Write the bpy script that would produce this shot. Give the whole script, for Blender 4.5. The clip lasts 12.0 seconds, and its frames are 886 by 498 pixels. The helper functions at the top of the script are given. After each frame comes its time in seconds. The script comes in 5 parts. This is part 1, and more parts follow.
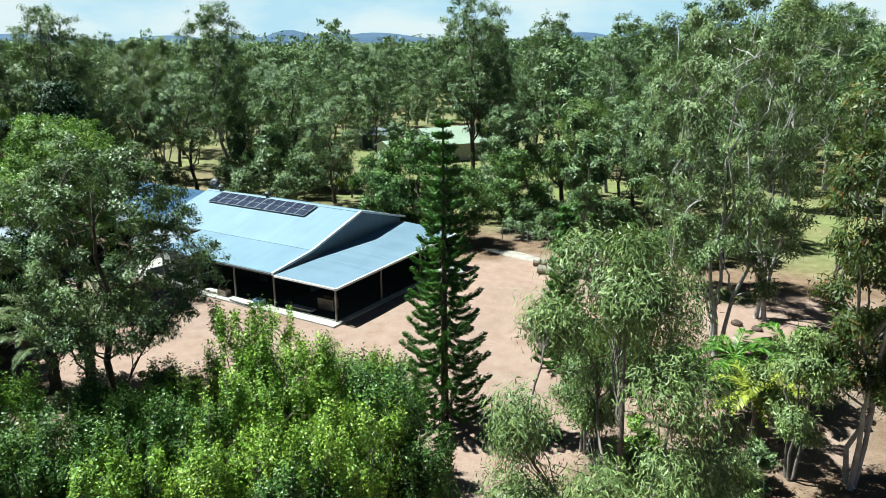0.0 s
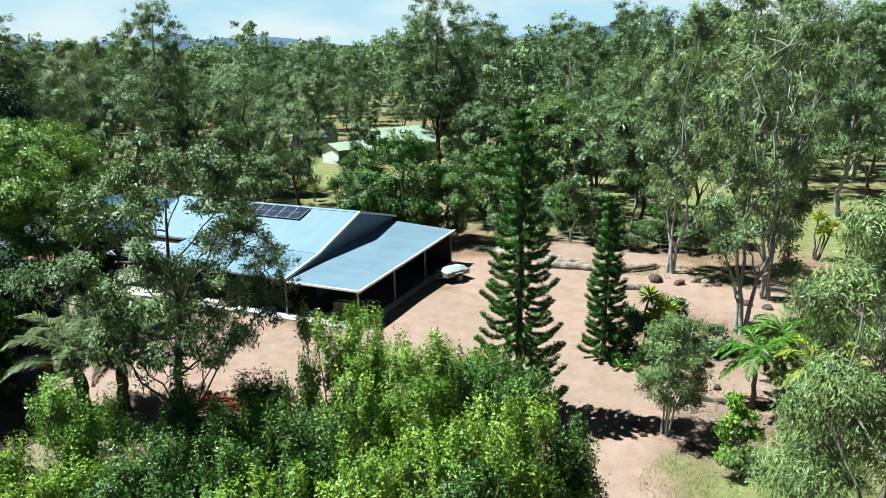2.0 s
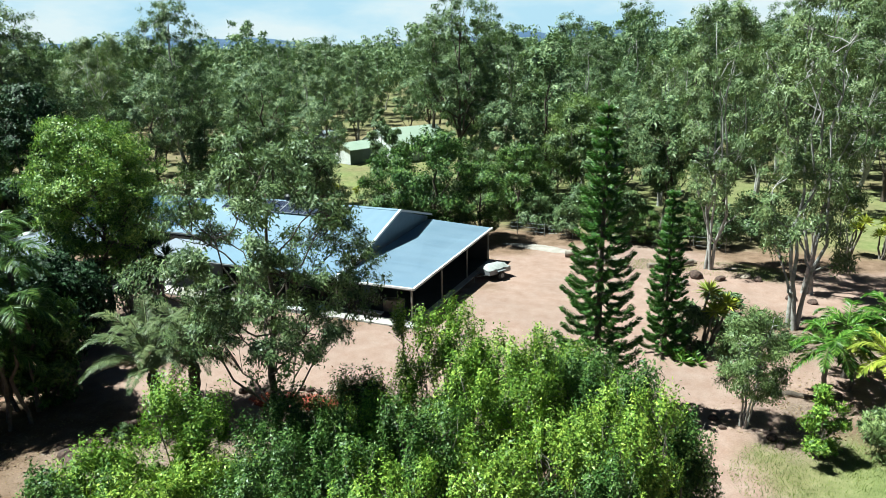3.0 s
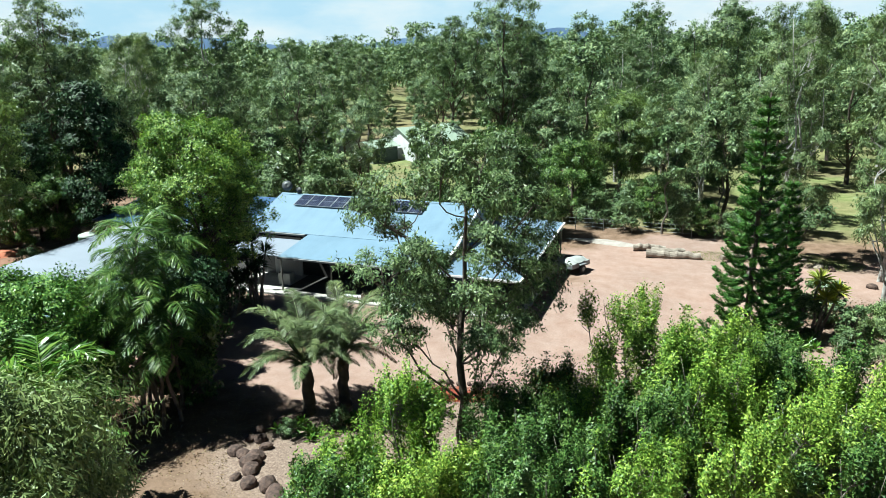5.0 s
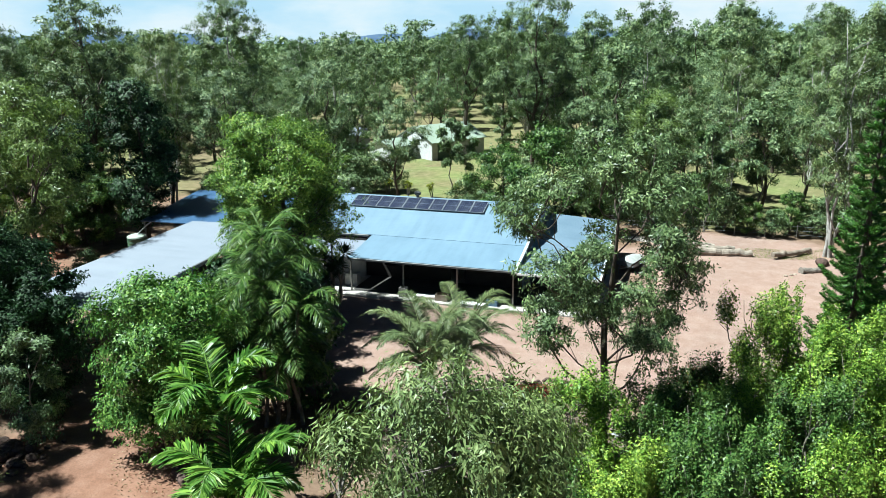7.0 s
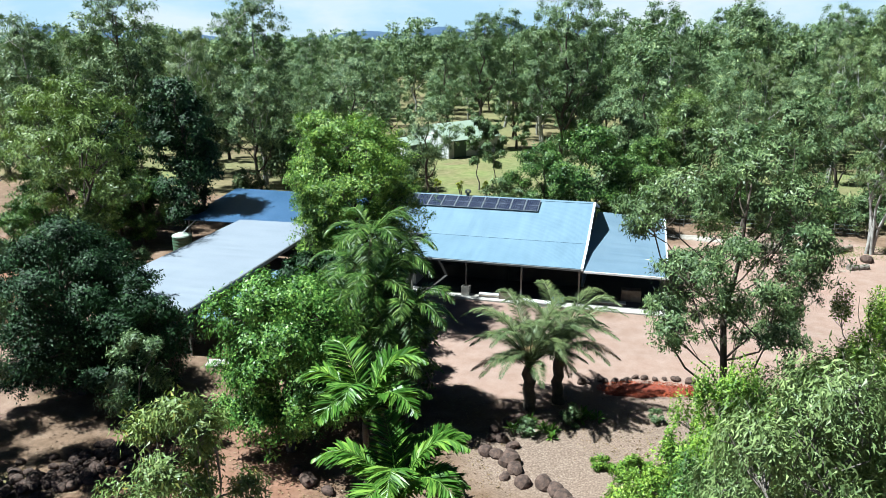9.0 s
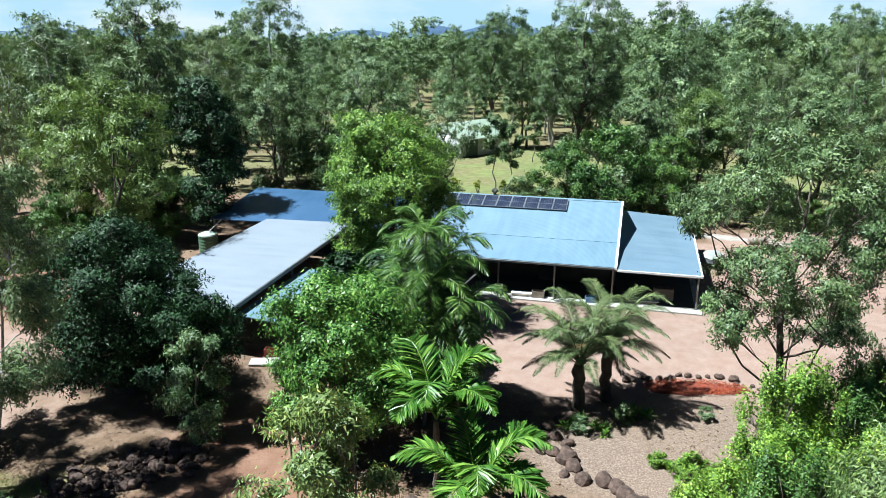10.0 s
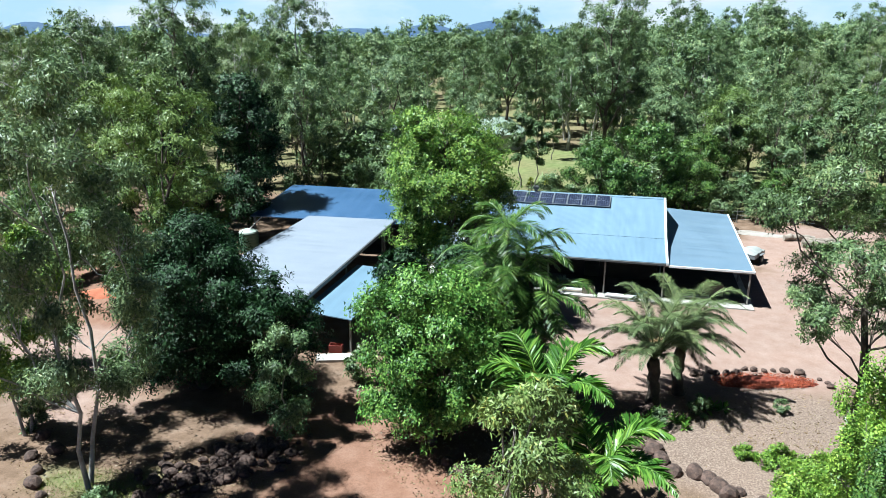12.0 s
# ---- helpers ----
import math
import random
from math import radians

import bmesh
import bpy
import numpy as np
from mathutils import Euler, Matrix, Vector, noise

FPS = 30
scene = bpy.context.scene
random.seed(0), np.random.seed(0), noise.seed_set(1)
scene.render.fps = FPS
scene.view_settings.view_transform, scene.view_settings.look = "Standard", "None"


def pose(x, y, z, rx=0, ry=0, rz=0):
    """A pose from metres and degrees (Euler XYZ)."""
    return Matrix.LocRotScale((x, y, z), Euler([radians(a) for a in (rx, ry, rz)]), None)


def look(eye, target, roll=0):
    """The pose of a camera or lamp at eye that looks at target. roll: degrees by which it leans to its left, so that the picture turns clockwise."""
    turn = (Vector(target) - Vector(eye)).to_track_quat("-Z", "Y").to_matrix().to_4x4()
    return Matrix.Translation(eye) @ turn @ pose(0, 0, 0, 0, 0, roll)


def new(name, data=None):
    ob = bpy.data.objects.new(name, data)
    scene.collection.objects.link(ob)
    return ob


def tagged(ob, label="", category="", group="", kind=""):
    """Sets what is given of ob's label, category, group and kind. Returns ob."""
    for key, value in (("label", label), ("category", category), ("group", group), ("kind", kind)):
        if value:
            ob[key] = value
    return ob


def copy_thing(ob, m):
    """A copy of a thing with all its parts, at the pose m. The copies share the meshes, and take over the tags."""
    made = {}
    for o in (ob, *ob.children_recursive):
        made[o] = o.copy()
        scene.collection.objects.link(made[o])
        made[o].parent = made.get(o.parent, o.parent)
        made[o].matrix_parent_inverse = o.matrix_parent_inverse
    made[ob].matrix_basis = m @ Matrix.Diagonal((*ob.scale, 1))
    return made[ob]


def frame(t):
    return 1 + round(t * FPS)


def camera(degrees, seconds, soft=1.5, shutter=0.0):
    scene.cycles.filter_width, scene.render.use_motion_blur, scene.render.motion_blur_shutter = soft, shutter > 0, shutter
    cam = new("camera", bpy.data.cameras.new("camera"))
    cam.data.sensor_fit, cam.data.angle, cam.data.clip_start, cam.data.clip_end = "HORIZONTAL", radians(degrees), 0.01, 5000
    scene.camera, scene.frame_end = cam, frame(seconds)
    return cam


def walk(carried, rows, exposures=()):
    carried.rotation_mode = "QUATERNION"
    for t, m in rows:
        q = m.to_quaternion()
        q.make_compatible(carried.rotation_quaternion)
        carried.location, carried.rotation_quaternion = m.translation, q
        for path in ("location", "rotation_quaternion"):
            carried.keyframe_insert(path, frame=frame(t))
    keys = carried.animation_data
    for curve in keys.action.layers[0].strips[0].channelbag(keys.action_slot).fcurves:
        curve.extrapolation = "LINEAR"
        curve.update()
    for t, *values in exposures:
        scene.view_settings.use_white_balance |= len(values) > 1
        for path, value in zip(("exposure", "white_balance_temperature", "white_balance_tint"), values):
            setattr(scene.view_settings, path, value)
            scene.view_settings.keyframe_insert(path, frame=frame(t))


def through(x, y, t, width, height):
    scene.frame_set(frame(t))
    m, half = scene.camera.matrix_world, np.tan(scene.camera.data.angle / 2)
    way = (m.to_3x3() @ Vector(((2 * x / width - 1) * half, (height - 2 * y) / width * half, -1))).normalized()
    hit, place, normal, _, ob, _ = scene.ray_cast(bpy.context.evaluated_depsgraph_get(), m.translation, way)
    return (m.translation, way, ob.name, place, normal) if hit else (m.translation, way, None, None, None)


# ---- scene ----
cam = camera(63.0, 12.0, 0.8)
PATH = [
    (0, (6.013, 8.878, 16.330), (0.895, 17.020, 13.589), -0.40),
    (0.5, (4.372, 8.087, 16.218), (-0.376, 16.450, 13.477), -0.86),
    (1, (2.824, 7.377, 16.081), (-1.562, 15.942, 13.363), -0.56),
    (1.5, (1.199, 6.676, 15.963), (-2.834, 15.417, 13.254), -0.68),
    (2, (-0.573, 5.895, 15.858), (-4.493, 14.687, 13.148), -0.85),
    (2.5, (-2.407, 5.057, 15.766), (-6.223, 13.896, 13.062), -0.76),
    (3, (-4.294, 4.184, 15.732), (-7.998, 13.070, 13.029), -0.78),
    (5, (-11.773, 0.858, 15.524), (-15.032, 9.920, 12.828), -0.71),
    (5.5, (-13.464, 0.183, 15.547), (-16.614, 9.283, 12.849), -0.56),
    (6, (-15.007, -0.380, 15.651), (-18.064, 8.747, 12.939), -0.55),
    (6.5, (-16.453, -0.924, 15.757), (-19.420, 8.228, 13.030), -0.50),
    (7, (-17.858, -1.407, 15.846), (-20.730, 7.770, 13.104), -0.45),
    (7.5, (-19.199, -1.833, 15.902), (-21.982, 7.369, 13.150), -0.35),
    (9.5, (-24.306, -3.372, 15.917), (-26.836, 5.896, 13.141), -0.05),
    (10, (-25.457, -3.771, 15.925), (-27.951, 5.505, 13.144), 0.00),
    (10.5, (-26.500, -4.162, 15.914), (-28.957, 5.121, 13.124), 0.05),
    (11, (-27.459, -4.469, 15.899), (-29.883, 4.822, 13.106), 0.06),
    (11.5, (-28.295, -4.736, 15.866), (-30.692, 4.561, 13.070), 0.11),
    (12, (-29.068, -4.961, 15.848), (-31.448, 4.339, 13.047), 0.08),
]
walk(cam, [(t, look(eye, target, roll)) for t, eye, target, roll in PATH], [(0, 1.56, 5750, -7), (7.5, 1.58, 5600, -3), (12, 1.62, 5450, 0)])

# ---- world, sun and exposure ----
SUN = Vector((-0.52, -0.15, 1.0)).normalized()
world = bpy.data.worlds.new("sky")
scene.world = world
world.use_nodes = True
wt = world.node_tree
sky = wt.nodes.new("ShaderNodeTexSky")
sky.sky_type = "NISHITA"
sky.sun_disc = False
sky.sun_elevation = math.asin(SUN.z)
sky.sun_rotation = math.atan2(SUN.x, SUN.y)
sky.air_density, sky.dust_density, sky.ozone_density = 0.12, 0.0, 2.0
background = wt.nodes["Background"]
background.inputs[1].default_value = 0.05
wt.links.new(sky.outputs[0], background.inputs[0])
sun_data = bpy.data.lights.new("sun", "SUN")
sun_data.energy, sun_data.angle, sun_data.color = 5.0, radians(0.53), (1.0, 0.955, 0.87)
sun = new("sun", sun_data)
sun.matrix_world = SUN.to_track_quat("Z", "Y").to_matrix().to_4x4()


# ---- materials ----
def material(name):
    m = bpy.data.materials.new(name)
    m.use_nodes = True
    nt = m.node_tree
    return m, nt, nt.nodes["Principled BSDF"], nt.nodes["Material Output"]


def node(nt, kind, **values):
    n = nt.nodes.new(kind)
    for key, value in values.items():
        n.inputs[key].default_value = value
    return n


def ramp(nt, source, *stops):
    r = nt.nodes.new("ShaderNodeValToRGB")
    e = r.color_ramp.elements
    while len(e) < len(stops):
        e.new(0.5)
    for el, (at, colour) in zip(e, stops):
        el.position, el.color = at, (*colour, 1)
    nt.links.new(source, r.inputs[0])
    return r.outputs[0]


def mixed(nt, fac, a, b, blend="MIX"):
    m = nt.nodes.new("ShaderNodeMix")
    m.data_type, m.blend_type = "RGBA", blend
    for socket, v in ((m.inputs[0], fac), (m.inputs[6], a), (m.inputs[7], b)):
        if isinstance(v, bpy.types.NodeSocket):
            nt.links.new(v, socket)
        elif isinstance(v, tuple):
            socket.default_value = (*v, 1)
        else:
            socket.default_value = v
    return m.outputs[2]


def noise_of(nt, scale, detail=4.0, rough=0.55, coords="Object"):
    tc = nt.nodes.new("ShaderNodeTexCoord")
    n = node(nt, "ShaderNodeTexNoise", Scale=scale, Detail=detail, Roughness=rough)
    nt.links.new(tc.outputs[coords], n.inputs["Vector"])
    return n.outputs[0]


def bump(nt, bsdf, height, strength, distance):
    b = node(nt, "ShaderNodeBump", Strength=strength, Distance=distance)
    nt.links.new(height, b.inputs["Height"])
    nt.links.new(b.outputs[0], bsdf.inputs["Normal"])


def surface(name, dark, light, scale=3.0, roughness=0.7, metal=0.0, relief=0.3, distance=0.02, fine=20.0):
    """A surface of two tones: broad patches and a fine grain."""
    m, nt, bsdf, _ = material(name)
    broad = noise_of(nt, scale)
    grain = noise_of(nt, scale * fine, 3)
    tone = ramp(nt, broad, (0.3, dark), (0.7, light))
    speck = ramp(nt, grain, (0.3, (0.72, 0.72, 0.72)), (0.7, (1.1, 1.1, 1.1)))
    nt.links.new(mixed(nt, 1.0, tone, speck, "MULTIPLY"), bsdf.inputs["Base Color"])
    bsdf.inputs["Roughness"].default_value = roughness
    bsdf.inputs["Metallic"].default_value = metal
    if relief:
        bump(nt, bsdf, grain, relief, distance)
    return m


def foliage(name, dark, mid, light, gloss=0.42, through=0.4, flush=None):
    """Leaves: each its own tone, some light passing through."""
    m, nt, bsdf, out = material(name)
    geo = nt.nodes.new("ShaderNodeNewGeometry")
    between = lambda a, b: tuple(0.68 * p + 0.32 * q for p, q in zip(a, b))
    stops = [(0.0, between(dark, mid)), (0.45, mid), (0.9, between(light, mid))]
    if flush:
        stops.append((1.0, flush))
    tone = ramp(nt, geo.outputs["Random Per Island"], *stops)
    info = nt.nodes.new("ShaderNodeObjectInfo")
    shift = ramp(nt, info.outputs["Random"], (0.0, (0.86, 0.9, 0.84)), (1.0, (1.14, 1.08, 1.05)))
    patch = ramp(nt, noise_of(nt, 0.8, 3), (0.3, (0.68, 0.74, 0.7)), (0.72, (1.32, 1.26, 1.05)))
    tone = mixed(nt, 1.0, mixed(nt, 1.0, tone, shift, "MULTIPLY"), patch, "MULTIPLY")
    nt.links.new(tone, bsdf.inputs["Base Color"])
    bsdf.inputs["Roughness"].default_value = gloss
    bsdf.inputs["Specular IOR Level"].default_value = 0.25
    tr = nt.nodes.new("ShaderNodeBsdfTranslucent")
    nt.links.new(mixed(nt, 1.0, tone, (1.1, 1.15, 0.55), "MULTIPLY"), tr.inputs[0])
    mix = nt.nodes.new("ShaderNodeMixShader")
    mix.inputs[0].default_value = through
    nt.links.new(bsdf.outputs[0], mix.inputs[1])
    nt.links.new(tr.outputs[0], mix.inputs[2])
    nt.links.new(mix.outputs[0], out.inputs[0])
    return m


def roofing(name, dark, light, roughness=0.35, metal=0.0, axis=0):
    """Ribbed sheet steel, weathered, with faint sheet-to-sheet tone; axis: the way across the ribs."""
    m, nt, bsdf, _ = material(name)
    tc = nt.nodes.new("ShaderNodeTexCoord")
    wave = nt.nodes.new("ShaderNodeTexWave")
    wave.bands_direction = "XYZ"[axis]
    wave.inputs["Scale"].default_value = 4.2
    nt.links.new(tc.outputs["Object"], wave.inputs["Vector"])
    tone = ramp(nt, noise_of(nt, 0.5, 5, 0.6), (0.3, dark), (0.7, light))
    streak = node(nt, "ShaderNodeMapping")
    streak.inputs["Scale"].default_value = (3.0, 0.25, 0.25) if axis == 0 else (0.25, 3.0, 0.25)
    nt.links.new(tc.outputs["Object"], streak.inputs["Vector"])
    sn = node(nt, "ShaderNodeTexNoise", Scale=1.0, Detail=4.0)
    nt.links.new(streak.outputs[0], sn.inputs["Vector"])
    rain = ramp(nt, sn.outputs[0], (0.3, (0.93, 0.93, 0.93)), (0.7, (1.04, 1.04, 1.04)))
    nt.links.new(mixed(nt, 1.0, tone, rain, "MULTIPLY"), bsdf.inputs["Base Color"])
    rough = node(nt, "ShaderNodeMapRange")
    rough.inputs["To Min"].default_value, rough.inputs["To Max"].default_value = roughness - 0.06, roughness + 0.1
    nt.links.new(sn.outputs[0], rough.inputs[0])
    nt.links.new(rough.outputs[0], bsdf.inputs["Roughness"])
    bsdf.inputs["Metallic"].default_value = metal
    bsdf.inputs["Specular IOR Level"].default_value = 0.5
    bump(nt, bsdf, wave.outputs[1], 0.12, 0.03)
    return m


def ground_material():
    m, nt, bsdf, _ = material("earth")
    at = nt.nodes.new("ShaderNodeAttribute")
    at.attribute_name = "zones"
    sep = nt.nodes.new("ShaderNodeSeparateColor")
    nt.links.new(at.outputs["Color"], sep.inputs[0])
    broad, mid, fine = noise_of(nt, 0.12, 5), noise_of(nt, 1.1, 5, 0.65), noise_of(nt, 14.0, 4, 0.7)
    dirt = ramp(nt, mid, (0.25, (0.2, 0.13, 0.104)), (0.5, (0.238, 0.166, 0.14)), (0.8, (0.278, 0.207, 0.18)))
    litter = ramp(nt, mid, (0.25, (0.09, 0.058, 0.037)), (0.55, (0.16, 0.107, 0.076)), (0.8, (0.235, 0.172, 0.132)))
    grass = ramp(nt, mid, (0.25, (0.09, 0.115, 0.038)), (0.55, (0.145, 0.168, 0.064)), (0.8, (0.215, 0.22, 0.11)))
    red = ramp(nt, mid, (0.25, (0.135, 0.07, 0.046)), (0.5, (0.185, 0.103, 0.072)), (0.8, (0.235, 0.142, 0.105)))
    dirt = mixed(nt, at.outputs["Alpha"], dirt, red)
    mulch = ramp(nt, fine, (0.3, (0.0986, 0.0667, 0.0522)), (0.55, (0.191, 0.142, 0.116)), (0.8, (0.302, 0.255, 0.22)))
    c = mixed(nt, sep.outputs[1], litter, grass)
    c = mixed(nt, sep.outputs[2], c, mulch)
    c = mixed(nt, sep.outputs[0], c, dirt)
    c = mixed(nt, 1.0, c, ramp(nt, fine, (0.25, (0.74, 0.74, 0.74)), (0.7, (1.12, 1.1, 1.08))), "MULTIPLY")
    c = mixed(nt, 1.0, c, ramp(nt, broad, (0.3, (0.88, 0.9, 0.9)), (0.7, (1.08, 1.05, 1.02))), "MULTIPLY")
    nt.links.new(c, bsdf.inputs["Base Color"])
    bsdf.inputs["Roughness"].default_value = 0.92
    bsdf.inputs["Specular IOR Level"].default_value = 0.15
    bump(nt, bsdf, fine, 0.5, 0.04)
    return m


EARTH = ground_material()
LEAF_GUM = foliage("gum_leaves", (0.0198, 0.0403, 0.0219), (0.0883, 0.14, 0.0677), (0.229, 0.299, 0.165), through=0.13)
LEAF_GREY = foliage("weeping_olive_green_leaves", (0.0318, 0.0567, 0.0202), (0.122, 0.176, 0.0696), (0.263, 0.331, 0.156), through=0.15)
LEAF_BRIGHT = foliage("bright_green_leaves", (0.0193, 0.0553, 0.0107), (0.122, 0.223, 0.0333), (0.36, 0.472, 0.0976), through=0.18)
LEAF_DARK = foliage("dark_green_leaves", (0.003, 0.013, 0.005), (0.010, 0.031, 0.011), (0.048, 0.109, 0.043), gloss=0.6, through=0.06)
LEAF_BROAD = foliage("broad_green_leaves", (0.011, 0.0405, 0.01), (0.0627, 0.15, 0.0292), (0.231, 0.363, 0.0918), through=0.13)
LEAF_DULL = foliage("dull_green_leaves", (0.00774, 0.0286, 0.00941), (0.0484, 0.106, 0.0251), (0.165, 0.248, 0.0732), through=0.12)
LEAF_PALE = foliage("pale_gum_leaves", (0.0323, 0.0557, 0.0267), (0.124, 0.174, 0.0812), (0.259, 0.319, 0.178), through=0.17)
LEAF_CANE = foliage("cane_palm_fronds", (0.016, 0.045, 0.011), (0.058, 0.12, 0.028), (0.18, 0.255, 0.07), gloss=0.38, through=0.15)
LEAF_SPOTTED = foliage("spotted_gum_leaves", (0.0144, 0.0324, 0.0138), (0.0704, 0.115, 0.0506), (0.196, 0.266, 0.129), through=0.12)
LEAF_BLUSH = foliage("red_flushed_shrub_leaves", (0.012, 0.03, 0.011), (0.062, 0.1, 0.03), (0.16, 0.19, 0.07), through=0.12, flush=(0.26, 0.085, 0.05))
LEAF_TIP = foliage("yellow_tipped_leaves", (0.0239, 0.067, 0.0153), (0.122, 0.218, 0.0459), (0.374, 0.473, 0.12), through=0.15)
LEAF_OLIVE = foliage("olive_leaves", (0.0446, 0.0744, 0.0235), (0.12, 0.179, 0.06), (0.224, 0.299, 0.121), through=0.15, flush=(0.247, 0.228, 0.0557))
LEAF_RED = foliage("red_tipped_leaves", (0.037, 0.060, 0.021), (0.085, 0.119, 0.043), (0.143, 0.150, 0.059), flush=(0.213, 0.075, 0.027))
LEAF_PINE = foliage("pine_needles", (0.0166, 0.0545, 0.0152), (0.0498, 0.128, 0.0276), (0.139, 0.257, 0.062), through=0.12)
LEAF_BLUE = foliage("blue_grey_fronds", (0.037, 0.0571, 0.0262), (0.0988, 0.133, 0.0623), (0.19, 0.223, 0.115), through=0.09)
LEAF_PALM = foliage("palm_fronds", (0.018, 0.0554, 0.00933), (0.0695, 0.158, 0.025), (0.203, 0.319, 0.0645), gloss=0.35, through=0.18)
LEAF_LIME = foliage("yellow_green_fronds", (0.09, 0.13, 0.02), (0.24, 0.29, 0.04), (0.42, 0.43, 0.1), through=0.18)
LEAF_WOODS = foliage("woodland_leaves", (0.0188, 0.0441, 0.0256), (0.105, 0.165, 0.0879), (0.315, 0.393, 0.221), gloss=0.55, through=0.11)
LEAF_WATTLE = foliage("yellow_green_feathery_leaves", (0.0265, 0.0514, 0.0127), (0.115, 0.174, 0.0506), (0.228, 0.307, 0.105), through=0.15)
BARK_PALE = surface("pale_gum_bark", (0.189, 0.175, 0.161), (0.448, 0.434, 0.413), 2.2, 0.8, relief=0.4)
BARK_DARK = surface("dark_bark", (0.042, 0.0315, 0.0245), (0.112, 0.084, 0.063), 3.0, 0.9, relief=0.8)
BARK_GREY = surface("grey_bark", (0.105, 0.0875, 0.0735), (0.231, 0.203, 0.175), 3.0, 0.9, relief=0.7)
BARK_PALM = surface("palm_trunk", (0.07, 0.049, 0.035), (0.175, 0.14, 0.105), 4.0, 0.9, relief=0.9)
ROOF_BLUE = roofing("blue_grey_roof_sheet", (0.105, 0.165, 0.225), (0.125, 0.19, 0.255), 0.5, 0.0, 0)
ROOF_PATIO = roofing("blue_grey_patio_sheet", (0.15, 0.218, 0.295), (0.18, 0.25, 0.328), 0.42, 0.35, 1)
ROOF_GARAGE = roofing("dark_blue_roof_sheet", (0.03, 0.069, 0.138), (0.045, 0.09, 0.174), 0.33, 0.0, 0)
ROOF_PALE = roofing("pale_grey_roof_sheet", (0.16, 0.182, 0.222), (0.182, 0.203, 0.245), 0.55, 0.0, 1)
STEEL_BLUE = surface("blue_grey_wall_sheet", (0.105, 0.149, 0.198), (0.136, 0.186, 0.242), 1.5, 0.5, relief=0.1)
TRIM_WHITE = surface("white_painted_trim", (0.578, 0.587, 0.595), (0.68, 0.689, 0.697), 2.0, 0.5, relief=0.05)
TRIM_DARK = surface("dark_grey_steel", (0.048, 0.052, 0.056), (0.08, 0.084, 0.088), 2.0, 0.45, relief=0.05)
POST = surface("weathered_grey_post", (0.136, 0.13, 0.118), (0.223, 0.211, 0.192), 4.0, 0.75)
# interior shade is put into this very dark wall colour
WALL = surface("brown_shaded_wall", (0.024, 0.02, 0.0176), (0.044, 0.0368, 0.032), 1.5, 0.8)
WALL_PALE = surface("cream_wall_sheet", (0.31, 0.31, 0.298), (0.384, 0.384, 0.372), 1.0, 0.7, relief=0.1)
# the shade under the roofs is put into this floor colour
FLOOR_SHADED = surface("shade_darkened_floor", (0.024, 0.0216, 0.02), (0.048, 0.044, 0.04), 1.6, 0.8)
CONCRETE = surface("stained_concrete", (0.27, 0.25, 0.23), (0.42, 0.4, 0.37), 1.6, 0.88)


# ---- mesh helpers ----
def mesh_object(name, verts, faces, mat, parent=None, label="", smooth=False):
    me = bpy.data.meshes.new(name)
    me.from_pydata([tuple(v) for v in verts], [], [tuple(q) for q in faces])
    me.materials.append(mat)
    if smooth:
        me.polygons.foreach_set("use_smooth", [True] * len(me.polygons))
    me.update()
    ob = new(name, me)
    if parent:
        ob.parent = parent
    return tagged(ob, label)


def part(name, bm, mat, parent, label="", smooth=False):
    me = bpy.data.meshes.new(name)
    bmesh.ops.recalc_face_normals(bm, faces=bm.faces)
    bm.to_mesh(me)
    bm.free()
    me.materials.append(mat)
    if smooth:
        me.polygons.foreach_set("use_smooth", [True] * len(me.polygons))
    ob = new(name, me)
    if parent:
        ob.parent = parent
    return tagged(ob, label)


def thing(name, x, y, z=0.0, label="", category="", group="", turn=0.0, kind=""):
    ob = tagged(new(name), label, category, group, kind)
    ob.location, ob.rotation_euler = (x, y, z), (0, 0, radians(turn))
    ob.empty_display_size = 0.1
    return ob


def box(bm, lo, hi, bevel=0.0):
    lo, hi = Vector(lo), Vector(hi)
    made = bmesh.ops.create_cube(bm, size=1.0, matrix=Matrix.Translation((lo + hi) / 2) @ Matrix.Diagonal((*(hi - lo), 1)))
    if bevel:
        edges = {e for v in made["verts"] for e in v.link_edges}
        bmesh.ops.bevel(bm, geom=list(edges), offset=bevel, segments=1, affect="EDGES")
    return bm


def slab(bm, corners, thick):
    """A flat or sloping sheet of four or more corners, its thickness downward."""
    top = [bm.verts.new(c) for c in corners]
    low = [bm.verts.new((c[0], c[1], c[2] - thick)) for c in corners]
    bm.faces.new(top)
    bm.faces.new(low[::-1])
    for i in range(len(top)):
        j = (i + 1) % len(top)
        bm.faces.new((top[i], low[i], low[j], top[j]))
    return bm


